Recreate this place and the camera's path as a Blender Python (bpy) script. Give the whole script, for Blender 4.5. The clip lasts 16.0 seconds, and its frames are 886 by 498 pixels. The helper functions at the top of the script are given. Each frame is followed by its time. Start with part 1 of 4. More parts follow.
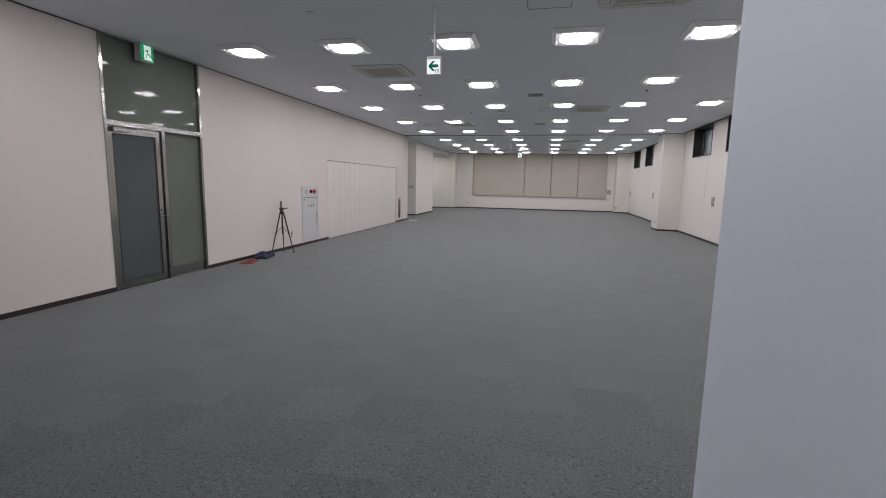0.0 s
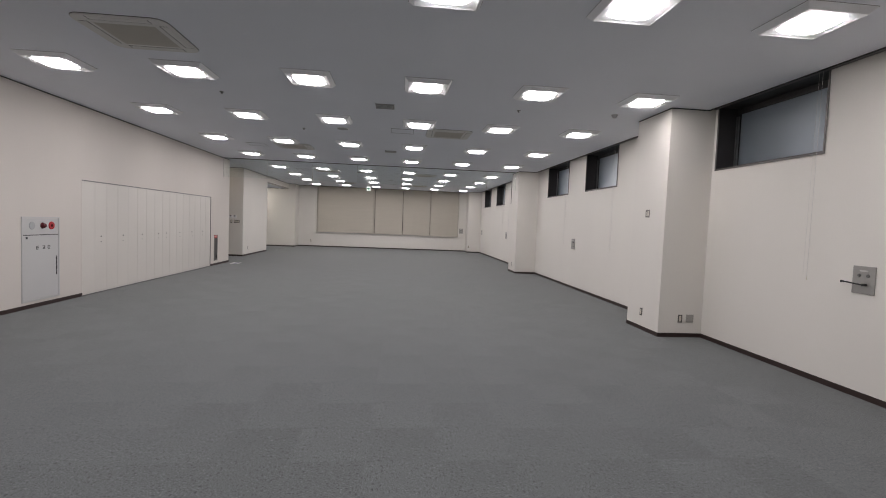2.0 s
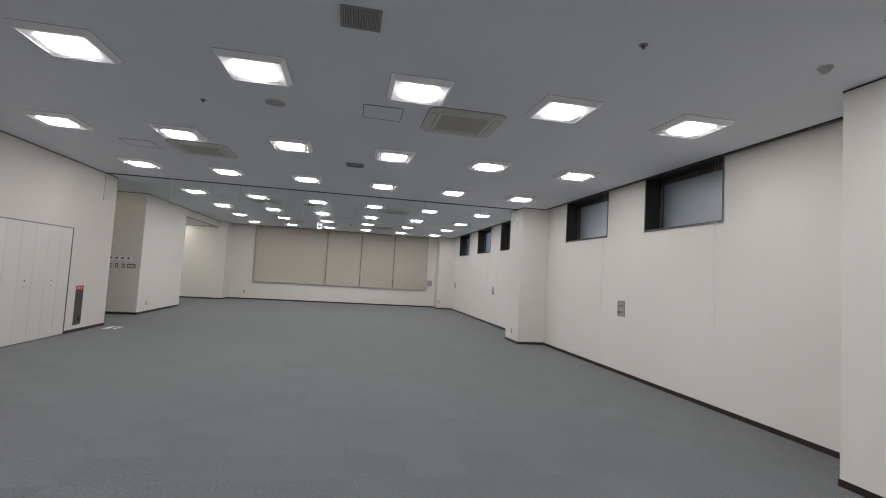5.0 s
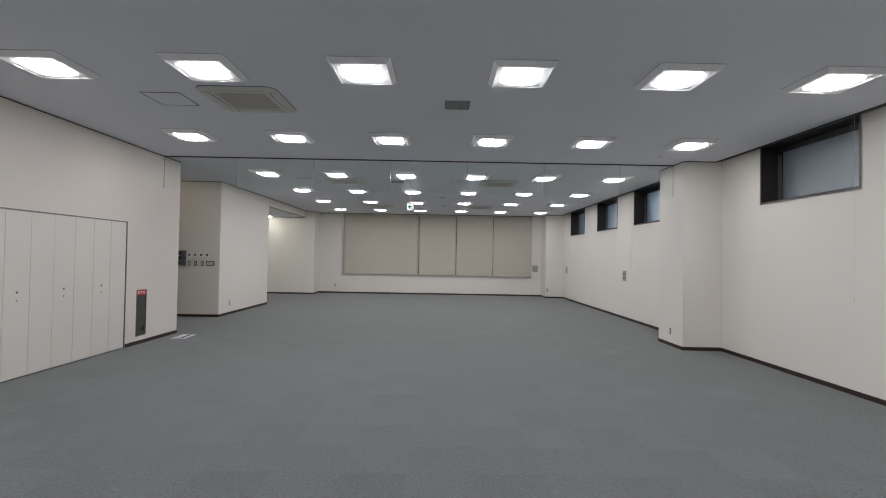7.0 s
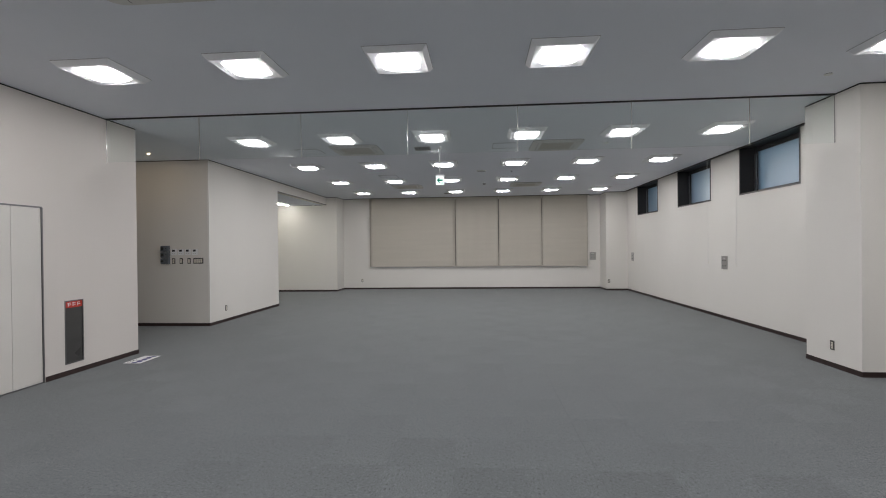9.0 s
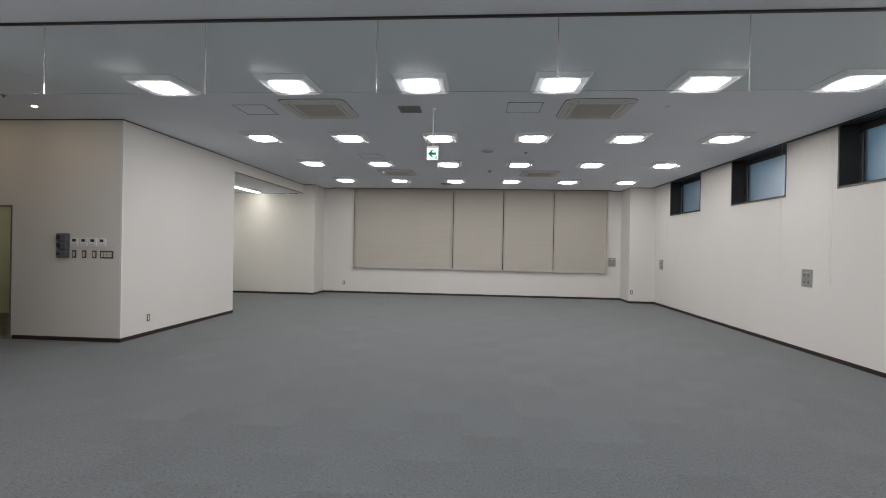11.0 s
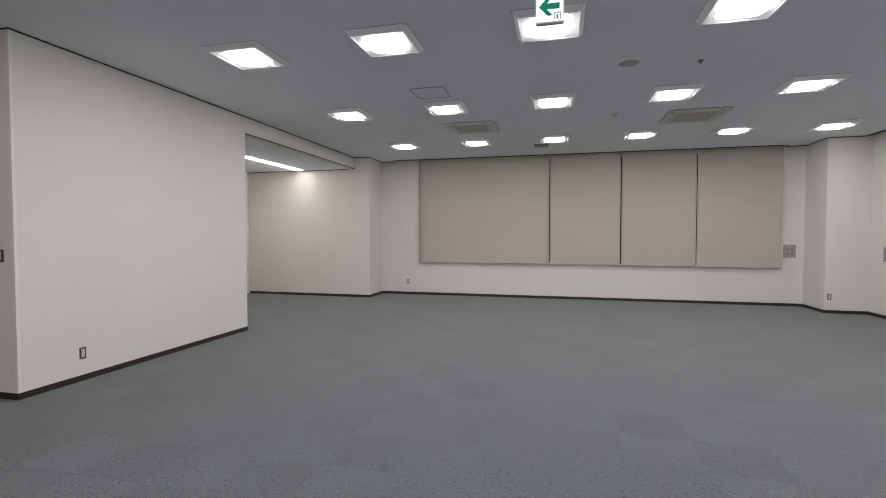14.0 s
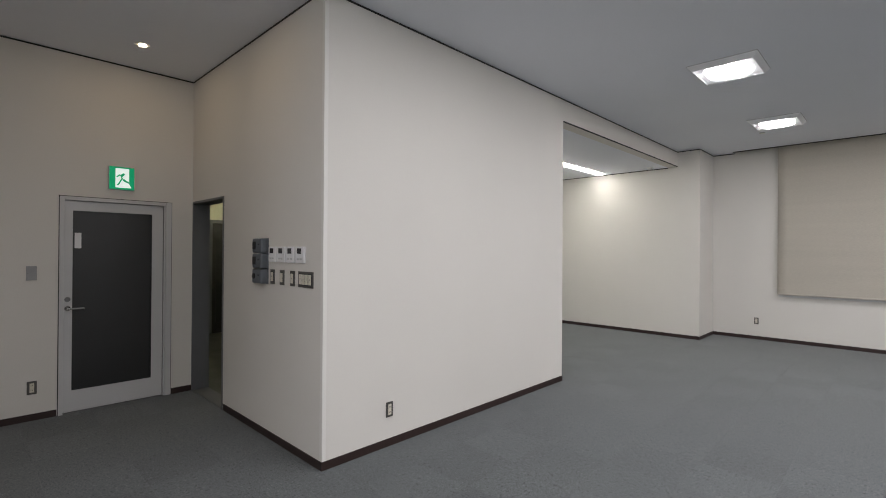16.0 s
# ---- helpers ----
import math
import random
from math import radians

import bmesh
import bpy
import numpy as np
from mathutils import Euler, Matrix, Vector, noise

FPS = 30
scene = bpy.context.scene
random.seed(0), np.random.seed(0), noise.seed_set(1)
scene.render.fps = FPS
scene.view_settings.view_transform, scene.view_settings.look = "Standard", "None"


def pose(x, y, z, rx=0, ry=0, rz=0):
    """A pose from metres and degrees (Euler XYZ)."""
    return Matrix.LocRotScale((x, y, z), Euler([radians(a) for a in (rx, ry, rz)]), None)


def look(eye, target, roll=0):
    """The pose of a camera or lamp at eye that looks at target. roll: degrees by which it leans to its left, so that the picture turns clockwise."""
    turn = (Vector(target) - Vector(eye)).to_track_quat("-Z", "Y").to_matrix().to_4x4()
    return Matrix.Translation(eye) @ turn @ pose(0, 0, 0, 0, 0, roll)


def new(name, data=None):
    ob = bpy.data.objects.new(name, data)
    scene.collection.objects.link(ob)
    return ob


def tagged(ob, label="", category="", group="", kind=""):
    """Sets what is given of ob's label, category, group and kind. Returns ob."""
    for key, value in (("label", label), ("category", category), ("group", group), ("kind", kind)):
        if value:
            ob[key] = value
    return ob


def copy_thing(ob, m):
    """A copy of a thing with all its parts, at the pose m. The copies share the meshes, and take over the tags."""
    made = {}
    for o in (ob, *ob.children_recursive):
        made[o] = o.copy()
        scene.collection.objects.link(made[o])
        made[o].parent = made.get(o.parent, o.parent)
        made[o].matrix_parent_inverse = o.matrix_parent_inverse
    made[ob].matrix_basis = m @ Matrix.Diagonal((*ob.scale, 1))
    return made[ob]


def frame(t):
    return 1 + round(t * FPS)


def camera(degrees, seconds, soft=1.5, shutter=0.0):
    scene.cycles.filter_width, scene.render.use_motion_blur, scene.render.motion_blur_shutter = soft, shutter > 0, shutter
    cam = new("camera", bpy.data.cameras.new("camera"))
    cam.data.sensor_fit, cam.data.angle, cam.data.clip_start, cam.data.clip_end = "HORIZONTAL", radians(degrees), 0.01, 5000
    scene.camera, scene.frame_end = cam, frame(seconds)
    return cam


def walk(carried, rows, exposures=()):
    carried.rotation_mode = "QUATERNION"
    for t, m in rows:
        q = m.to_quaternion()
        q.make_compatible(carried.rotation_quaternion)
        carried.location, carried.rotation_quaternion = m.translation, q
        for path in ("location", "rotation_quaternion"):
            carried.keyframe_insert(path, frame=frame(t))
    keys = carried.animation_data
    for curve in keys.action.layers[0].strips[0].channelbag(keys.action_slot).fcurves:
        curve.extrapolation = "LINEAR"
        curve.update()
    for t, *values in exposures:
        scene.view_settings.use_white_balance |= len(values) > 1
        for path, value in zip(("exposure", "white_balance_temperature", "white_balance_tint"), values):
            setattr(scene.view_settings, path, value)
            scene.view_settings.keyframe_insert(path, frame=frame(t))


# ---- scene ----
cam = camera(86.9, 16.0, 1.0)
EXPOSURES = [(0.0, 0.06, 6550, 16), (1.5, 0.03, 6800, 17), (3.0, 0.03, 6650, 13), (4.0, 0.03, 6600, 12), (7.0, 0.04, 6550, 12), (11.0, 0.17, 6520, 12), (13.0, 0.20, 6540, 15), (15.0, 0.24, 6500, 13), (16.0, 0.36, 6540, 13)]
PATH = [
    (0, (0.223, -1.159, 1.58), (-0.201, 0.776, 1.299), 1.1),
    (0.3, (0.195, -0.794, 1.571), (-0.148, 1.157, 1.29), 2.7),
    (0.5, (0.187, -0.563, 1.55), (-0.192, 1.389, 1.333), 1.6),
    (0.8, (0.172, -0.186, 1.571), (-0.122, 1.768, 1.268), 2.2),
    (1, (0.162, 0.074, 1.56), (-0.024, 2.056, 1.37), 2.1),
    (1.2, (0.151, 0.316, 1.602), (0.088, 2.304, 1.393), 2.5),
    (1.5, (0.193, 0.73, 1.555), (0.288, 2.722, 1.393), 3.3),
    (1.8, (0.174, 1.152, 1.593), (0.249, 3.142, 1.407), 0.8),
    (2, (0.163, 1.464, 1.588), (0.357, 3.452, 1.48), 2.3),
    (2.3, (0.149, 1.863, 1.608), (0.347, 3.85, 1.508), 1.2),
    (2.5, (0.164, 2.156, 1.56), (0.522, 4.12, 1.437), 1.5),
    (2.8, (0.148, 2.595, 1.598), (0.403, 4.579, 1.577), -0.3),
    (3, (0.14, 2.901, 1.578), (0.413, 4.882, 1.596), 2.7),
    (3.3, (0.117, 3.339, 1.609), (0.478, 5.305, 1.686), 0.6),
    (3.5, (0.149, 3.645, 1.569), (0.656, 5.58, 1.562), 0.7),
    (4, (0.084, 4.341, 1.595), (0.58, 6.278, 1.633), 1.7),
    (4.2, (0.042, 4.636, 1.585), (0.512, 6.576, 1.701), 1.9),
    (6.3, (-0.225, 7.562, 1.594), (-0.164, 9.56, 1.627), 2.7),
    (6.5, (-0.254, 7.83, 1.587), (-0.303, 9.829, 1.555), 0.9),
    (6.8, (-0.25, 8.207, 1.571), (-0.19, 10.206, 1.551), 1.2),
    (7, (-0.279, 8.503, 1.609), (-0.267, 10.502, 1.645), 1.0),
    (7.3, (-0.312, 8.894, 1.576), (-0.404, 10.892, 1.537), 1.1),
    (7.5, (-0.355, 9.167, 1.607), (-0.417, 11.165, 1.671), 0.5),
    (7.8, (-0.329, 9.539, 1.589), (-0.396, 11.537, 1.548), -0.6),
    (8, (-0.295, 9.81, 1.546), (-0.459, 11.803, 1.554), -0.8),
    (8.2, (-0.301, 10.089, 1.582), (-0.447, 12.084, 1.559), -1.2),
    (10.3, (-0.301, 12.756, 1.578), (-0.486, 14.747, 1.599), 0.3),
    (10.5, (-0.311, 12.996, 1.565), (-0.487, 14.989, 1.563), -0.6),
    (10.8, (-0.362, 13.374, 1.558), (-0.505, 15.369, 1.586), -0.2),
    (11, (-0.394, 13.595, 1.572), (-0.542, 15.589, 1.563), 1.1),
    (11.3, (-0.398, 13.982, 1.552), (-0.459, 15.981, 1.544), 1.6),
    (11.5, (-0.424, 14.222, 1.566), (-0.598, 16.214, 1.595), -0.5),
    (11.8, (-0.464, 14.57, 1.555), (-0.691, 16.557, 1.601), 1.0),
    (12, (-0.503, 14.817, 1.562), (-0.773, 16.798, 1.615), 0.7),
    (12.3, (-0.504, 15.16, 1.568), (-0.76, 17.143, 1.535), 1.4),
    (12.5, (-0.488, 15.412, 1.547), (-0.747, 17.394, 1.595), 3.3),
    (12.8, (-0.54, 15.787, 1.59), (-0.859, 17.761, 1.608), 1.6),
    (13, (-0.606, 16.024, 1.537), (-0.972, 17.989, 1.612), 1.0),
    (13.3, (-0.684, 16.361, 1.613), (-0.938, 18.345, 1.588), 4.0),
    (13.5, (-0.731, 16.603, 1.566), (-0.947, 18.592, 1.583), 2.3),
    (13.8, (-0.869, 16.938, 1.603), (-1.215, 18.907, 1.64), 1.0),
    (14, (-0.969, 17.173, 1.554), (-1.451, 19.113, 1.491), 0.0),
    (14.3, (-1.19, 17.443, 1.538), (-1.845, 19.333, 1.523), -1.1),
    (14.5, (-1.382, 17.613, 1.567), (-2.131, 19.465, 1.478), -1.5),
    (14.7, (-1.498, 17.784, 1.517), (-2.312, 19.609, 1.436), -0.6),
    (15, (-1.836, 18.03, 1.567), (-2.863, 19.744, 1.493), -0.4),
    (15.3, (-2.158, 18.208, 1.523), (-3.358, 19.807, 1.55), 0.5),
    (15.5, (-2.371, 18.329, 1.564), (-3.662, 19.857, 1.574), 0.8),
    (16, (-2.935, 18.622, 1.577), (-4.329, 20.056, 1.584), 0.4),
]
walk(cam, [(t, look(eye, target, roll)) for t, eye, target, roll in PATH], EXPOSURES)

# ---- world: dusk outside, the hall is lit by its ceiling lamps ----
LAMP_POWER = 31.5
world = bpy.data.worlds.new("dusk")
scene.world = world
world.use_nodes = True
world.node_tree.nodes["Background"].inputs[0].default_value = (0.05, 0.07, 0.10, 1)
world.node_tree.nodes["Background"].inputs[1].default_value = 0.5


# ---- materials ----
def mat(name, col, rough=0.5, metal=0.0, var=0.06, big=1.5, fine=90.0, bump=0.05, dist=0.002, spec=0.5,
        trans=0.0, glow=0.0, detail=2, stretch=(1, 1, 1), piece=0.0, speck=0.0, fleck=0.0, nap=0.0):
    """A painted or natural surface: broad stains, fine grain, relief; piece: tone from one piece to the next; fleck: size of mixed dark and pale yarn flecks; nap: sheen of fibres."""
    m = bpy.data.materials.new(name)
    m.use_nodes = True
    nt = m.node_tree
    b = nt.nodes["Principled BSDF"]
    link = nt.links.new
    geo = nt.nodes.new("ShaderNodeTexCoord")
    mp = nt.nodes.new("ShaderNodeMapping")
    mp.inputs["Scale"].default_value = stretch
    link(geo.outputs["Object"], mp.inputs["Vector"])
    n1 = nt.nodes.new("ShaderNodeTexNoise")
    n1.inputs["Scale"].default_value, n1.inputs["Detail"].default_value = big, 3
    n2 = nt.nodes.new("ShaderNodeTexNoise")
    n2.inputs["Scale"].default_value, n2.inputs["Detail"].default_value = fine, detail
    for n in (n1, n2):
        link(mp.outputs[0], n.inputs["Vector"])

    def ramp(src, lo, hi):
        r = nt.nodes.new("ShaderNodeMapRange")
        r.inputs["From Min"].default_value, r.inputs["From Max"].default_value = 0.3, 0.7
        r.inputs["To Min"].default_value, r.inputs["To Max"].default_value = lo, hi
        link(src, r.inputs["Value"])
        return r.outputs[0]

    def times(a, c):
        t = nt.nodes.new("ShaderNodeMath")
        t.operation = "MULTIPLY"
        link(a, t.inputs[0])
        link(c, t.inputs[1])
        return t.outputs[0]

    tone = times(ramp(n1.outputs["Fac"], 1 - var, 1 + var), ramp(n2.outputs["Fac"], 1 - max(var * 0.5, speck), 1 + max(var * 0.5, speck)))
    if piece:
        oi = nt.nodes.new("ShaderNodeObjectInfo")
        gi = nt.nodes.new("ShaderNodeNewGeometry")
        add = nt.nodes.new("ShaderNodeMath")
        add.operation = "ADD"
        link(oi.outputs["Random"], add.inputs[0])
        link(gi.outputs["Random Per Island"], add.inputs[1])
        fr = nt.nodes.new("ShaderNodeMath")
        fr.operation = "FRACT"
        link(add.outputs[0], fr.inputs[0])
        pr = nt.nodes.new("ShaderNodeMapRange")
        pr.inputs["To Min"].default_value, pr.inputs["To Max"].default_value = 1 - piece, 1 + piece
        link(fr.outputs[0], pr.inputs["Value"])
        tone = times(tone, pr.outputs[0])
    if fleck:
        n3 = nt.nodes.new("ShaderNodeTexNoise")
        n3.inputs["Scale"].default_value, n3.inputs["Detail"].default_value = fleck, 3
        link(mp.outputs[0], n3.inputs["Vector"])
        for a0, a1, t0, t1 in ((0.60, 0.66, 1.0, 0.50), (0.33, 0.40, 1.42, 1.0)):
            fl = nt.nodes.new("ShaderNodeMapRange")
            for key, val in (("From Min", a0), ("From Max", a1), ("To Min", t0), ("To Max", t1)):
                fl.inputs[key].default_value = val
            link(n3.outputs["Fac"], fl.inputs["Value"])
            tone = times(tone, fl.outputs[0])
    mixn = nt.nodes.new("ShaderNodeVectorMath")
    mixn.operation = "SCALE"
    mixn.inputs[0].default_value = col
    link(tone, mixn.inputs["Scale"])
    link(mixn.outputs[0], b.inputs["Base Color"])
    rr = ramp(n1.outputs["Fac"], max(rough - 0.06, 0.02), min(rough + 0.06, 1))
    link(rr, b.inputs["Roughness"])
    b.inputs["Metallic"].default_value = metal
    b.inputs["Specular IOR Level"].default_value = spec
    b.inputs["Transmission Weight"].default_value = trans
    b.inputs["Sheen Weight"].default_value, b.inputs["Sheen Roughness"].default_value = nap, 0.35
    if bump:
        bp = nt.nodes.new("ShaderNodeBump")
        bp.inputs["Strength"].default_value, bp.inputs["Distance"].default_value = bump, dist
        link(n2.outputs["Fac"], bp.inputs["Height"])
        link(bp.outputs[0], b.inputs["Normal"])
    if glow:
        b.inputs["Emission Color"].default_value = (*col, 1)
        b.inputs["Emission Strength"].default_value = glow
    return m


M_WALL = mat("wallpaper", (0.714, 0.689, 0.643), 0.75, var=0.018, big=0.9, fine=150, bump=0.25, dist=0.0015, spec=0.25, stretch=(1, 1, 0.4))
# Copy of the wallpaper; the west wall's dimmer look is put into its colour.
M_WALLW = mat("wallpaper_west_dimmed", (0.635, 0.596, 0.556), 0.75, var=0.018, big=0.9, fine=150, bump=0.25, dist=0.0015, spec=0.25, stretch=(1, 1, 0.4))
M_BEAD = mat("corner_bead", (0.76, 0.74, 0.70), 0.6, var=0.02, bump=0.02)
M_ENTRY = mat("entry_paint", (0.78, 0.84, 0.92), 0.6, var=0.015, big=1.2, fine=110, bump=0.08, dist=0.001, spec=0.3)
M_CEIL = mat("ceiling_board", (0.815, 0.838, 0.895), 0.85, var=0.015, big=0.7, fine=60, bump=0.15, dist=0.002, spec=0.2)
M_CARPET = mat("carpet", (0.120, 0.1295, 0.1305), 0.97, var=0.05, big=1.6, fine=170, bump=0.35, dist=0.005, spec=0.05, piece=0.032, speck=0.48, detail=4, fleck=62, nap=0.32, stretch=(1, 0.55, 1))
# Darker copy: how the quarter-turned nap catches less light is put into the colour.
M_CARPETX = mat("carpet_turned_shade", (0.113, 0.1220, 0.1230), 0.97, var=0.05, big=1.6, fine=170, bump=0.35, dist=0.005, spec=0.05, piece=0.032, speck=0.48, detail=4, fleck=62, nap=0.32, stretch=(0.55, 1, 1))
M_SCREED = mat("screed", (0.10, 0.10, 0.10), 0.9)
M_BASE = mat("baseboard_vinyl", (0.032, 0.018, 0.016), 0.45, var=0.12, big=2.5, fine=50)
M_GAP = mat("shadow_gap", (0.020, 0.018, 0.018), 0.6, var=0.1)
M_BRONZE = mat("dark_bronze", (0.040, 0.037, 0.037), 0.45, 0.3, var=0.10, big=3, fine=120)
M_BRONZEL = mat("bronze_edge", (0.13, 0.118, 0.112), 0.45, 0.3, var=0.08, big=3, fine=120)
M_HATCHEDGE = mat("grey_edge_strip", (0.10, 0.10, 0.105), 0.5, var=0.06)
M_STEEL = mat("stainless", (0.37, 0.36, 0.345), 0.15, 1.0, var=0.06, big=3, fine=200, bump=0.04, stretch=(1, 1, 0.06))
M_STEELD = mat("steel_dark", (0.20, 0.20, 0.20), 0.35, 0.9, var=0.08, fine=150)
M_DOORGLASS = mat("obscure_glass", (0.158, 0.178, 0.150), 0.0, var=0.08, big=0.8, fine=40, bump=0.01, trans=0.15, spec=0.16)
M_LEAFGLASS = mat("grey_obscure_glass", (0.098, 0.114, 0.116), 0.05, var=0.10, big=0.8, fine=40, bump=0.01, trans=0.15, spec=0.16)
M_TINT = mat("tinted_glass", (0.018, 0.019, 0.019), 0.36, var=0.1, big=2, bump=0.02)
M_FROST = mat("frosted_glass", (0.50, 0.57, 0.62), 0.42, var=0.03, trans=0.9, bump=0.04, fine=200)
M_CLEAR = mat("clear_glass", (0.93, 0.97, 0.955), 0.0, var=0.01, trans=1.0, bump=0.0, spec=0.15)
M_PANEL = mat("cupboard_panel", (0.625, 0.600, 0.560), 0.5, var=0.02, big=1.2, fine=70, bump=0.04, piece=0.012)
M_METALW = mat("white_enamel", (0.74, 0.74, 0.73), 0.38, var=0.02, bump=0.02)
M_FRAMEW = mat("painted_steel", (0.58, 0.58, 0.58), 0.42, var=0.03, bump=0.03)
M_GREYBOX = mat("grey_enamel", (0.53, 0.53, 0.525), 0.35, var=0.025, bump=0.02)
M_PLATE = mat("brushed_plate", (0.145, 0.138, 0.128), 0.38, 0.7, var=0.06, fine=220)
M_IVORY = mat("ivory_plastic", (0.66, 0.62, 0.52), 0.4, var=0.02, bump=0.0)
M_WPLAST = mat("white_plastic", (0.78, 0.78, 0.78), 0.4, var=0.02, bump=0.01)
M_GREYP = mat("grey_plastic", (0.105, 0.118, 0.132), 0.35, var=0.05, bump=0.02)
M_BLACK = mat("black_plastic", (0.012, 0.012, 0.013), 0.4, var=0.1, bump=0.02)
M_LCD = mat("lcd", (0.05, 0.05, 0.055), 0.15, var=0.05, bump=0.0)
M_TAUPE = mat("blind_cloth", (0.475, 0.441, 0.381), 0.85, var=0.03, big=1.1, fine=60, bump=0.5, dist=0.003, spec=0.15, stretch=(0.4, 1, 7), speck=0.07)
M_ALU = mat("aluminium", (0.62, 0.61, 0.59), 0.35, 0.8, var=0.04, fine=150)
M_LAMPW = mat("lamp_enamel", (0.84, 0.85, 0.87), 0.4, var=0.015, bump=0.01)
M_ACP = mat("ac_enamel", (0.66, 0.655, 0.64), 0.45, var=0.02, bump=0.02)
M_GRILLE = mat("filter_grille", (0.50, 0.475, 0.43), 0.7, var=0.05, fine=160, bump=0.3, dist=0.003)
M_VENT = mat("vent_metal", (0.30, 0.30, 0.30), 0.5, 0.3, var=0.05)
M_DET = mat("grey_white_plastic", (0.42, 0.42, 0.43), 0.5, var=0.03)
M_OPER = mat("satin_plate", (0.36, 0.35, 0.33), 0.42, 0.5, var=0.05, fine=200)
M_SPEAKER = mat("speaker_mesh", (0.42, 0.43, 0.44), 0.6, 0.2, var=0.05, fine=260, bump=0.3)
M_RED = mat("red_plastic", (0.42, 0.012, 0.02), 0.3, var=0.05, bump=0.0)
M_DRED = mat("dark_red_lens", (0.085, 0.008, 0.012), 0.2, var=0.05, bump=0.0)
M_REDLABEL = mat("red_label", (0.55, 0.045, 0.03), 0.5, var=0.04)
M_WHITE = mat("white_print", (0.80, 0.80, 0.79), 0.6, var=0.02, bump=0.0)
M_INK = mat("dark_print", (0.04, 0.04, 0.045), 0.6, var=0.05, bump=0.0)
M_GREENPRINT = mat("green_print", (0.0, 0.17, 0.10), 0.6, var=0.03, bump=0.0, spec=0.1)
M_SIGNGREEN = mat("sign_green", (0.0, 0.24, 0.10), 0.4, var=0.02, bump=0.0, glow=0.65, spec=0.2)
M_SIGNWHITE = mat("sign_white", (0.86, 0.97, 0.92), 0.4, var=0.01, bump=0.0, glow=0.5)
M_DIFF = mat("lamp_diffuser", (0.98, 0.98, 1.0), 0.5, var=0.0, bump=0.0, glow=LAMP_POWER)
M_LINE = mat("line_diffuser", (0.97, 0.97, 0.89), 0.5, var=0.0, bump=0.0, glow=19.0)
M_DOWN = mat("downlight_lens", (1.0, 0.77, 0.50), 0.4, var=0.0, bump=0.0, glow=140.0)
M_DOWNDIM = mat("corridor_lens", (1.0, 0.98, 0.70), 0.4, var=0.0, bump=0.0, glow=14.0)
M_BLUECLOTH = mat("navy_cloth", (0.018, 0.026, 0.055), 0.8, var=0.2, big=9, fine=120, bump=0.3)
M_REDCLOTH = mat("red_cloth", (0.20, 0.042, 0.034), 0.85, var=0.15, big=9, fine=150, bump=0.3)
M_PAPER = mat("paper", (0.76, 0.76, 0.75), 0.7, var=0.02)
M_PURPLE = mat("purple_print", (0.06, 0.055, 0.19), 0.6, var=0.05, bump=0.0)
M_LINO = mat("corridor_vinyl", (0.055, 0.056, 0.048), 0.4, var=0.12, big=3)
M_CORRW = mat("corridor_wall", (0.60, 0.585, 0.47), 0.7, var=0.04)
M_DGREY = mat("grey_painted_steel", (0.125, 0.13, 0.135), 0.45, var=0.05)
M_DUSK_A = mat("dusk_wall_outside", (0.34, 0.37, 0.41), 0.9, var=0.10, big=0.3, bump=0.0, glow=0.022)
M_DUSK_B = mat("dusk_sky_outside", (0.23, 0.43, 0.56), 0.9, var=0.12, big=0.25, bump=0.0, glow=0.52)


# ---- building blocks ----
def box(bm, x0, x1, y0, y1, z0, z1, bevel=0.0):
    r = bmesh.ops.create_cube(bm, size=1.0, matrix=Matrix.Translation(((x0 + x1) / 2, (y0 + y1) / 2, (z0 + z1) / 2))
                              @ Matrix.Diagonal((abs(x1 - x0), abs(y1 - y0), abs(z1 - z0), 1)))
    if bevel:
        edges = list({e for v in r["verts"] for e in v.link_edges})
        bmesh.ops.bevel(bm, geom=edges, offset=bevel, segments=2, affect="EDGES", profile=0.6)
    return bm


def bx(*a, bevel=0.0):
    return box(bmesh.new(), *a, bevel=bevel)


def cyl(bm, p, q, r0, r1=None, seg=16):
    p, q = Vector(p), Vector(q)
    d = q - p
    m = Matrix.Translation((p + q) / 2) @ d.to_track_quat("Z", "Y").to_matrix().to_4x4()
    bmesh.ops.create_cone(bm, cap_ends=True, segments=seg, radius1=r0, radius2=r0 if r1 is None else r1, depth=d.length, matrix=m)
    return bm


def poly(bm, pts, y0, y1):
    """A flat shape drawn in x and z, from y0 to y1 thick."""
    a = [bm.verts.new((x, y0, z)) for x, z in pts]
    b = [bm.verts.new((x, y1, z)) for x, z in pts]
    bm.faces.new(a)
    bm.faces.new(b[::-1])
    for i in range(len(pts)):
        bm.faces.new((a[i], b[i], b[i - 1], a[i - 1]))
    bmesh.ops.recalc_face_normals(bm, faces=bm.faces)
    return bm


def ring(bm, w, h, t, y0, y1):
    """A rectangular frame in x and z round the origin, t wide."""
    box(bm, -w / 2, w / 2, y0, y1, h / 2 - t, h / 2)
    box(bm, -w / 2, w / 2, y0, y1, -h / 2, -h / 2 + t)
    box(bm, -w / 2, -w / 2 + t, y0, y1, -h / 2 + t, h / 2 - t)
    box(bm, w / 2 - t, w / 2, y0, y1, -h / 2 + t, h / 2 - t)
    return bm


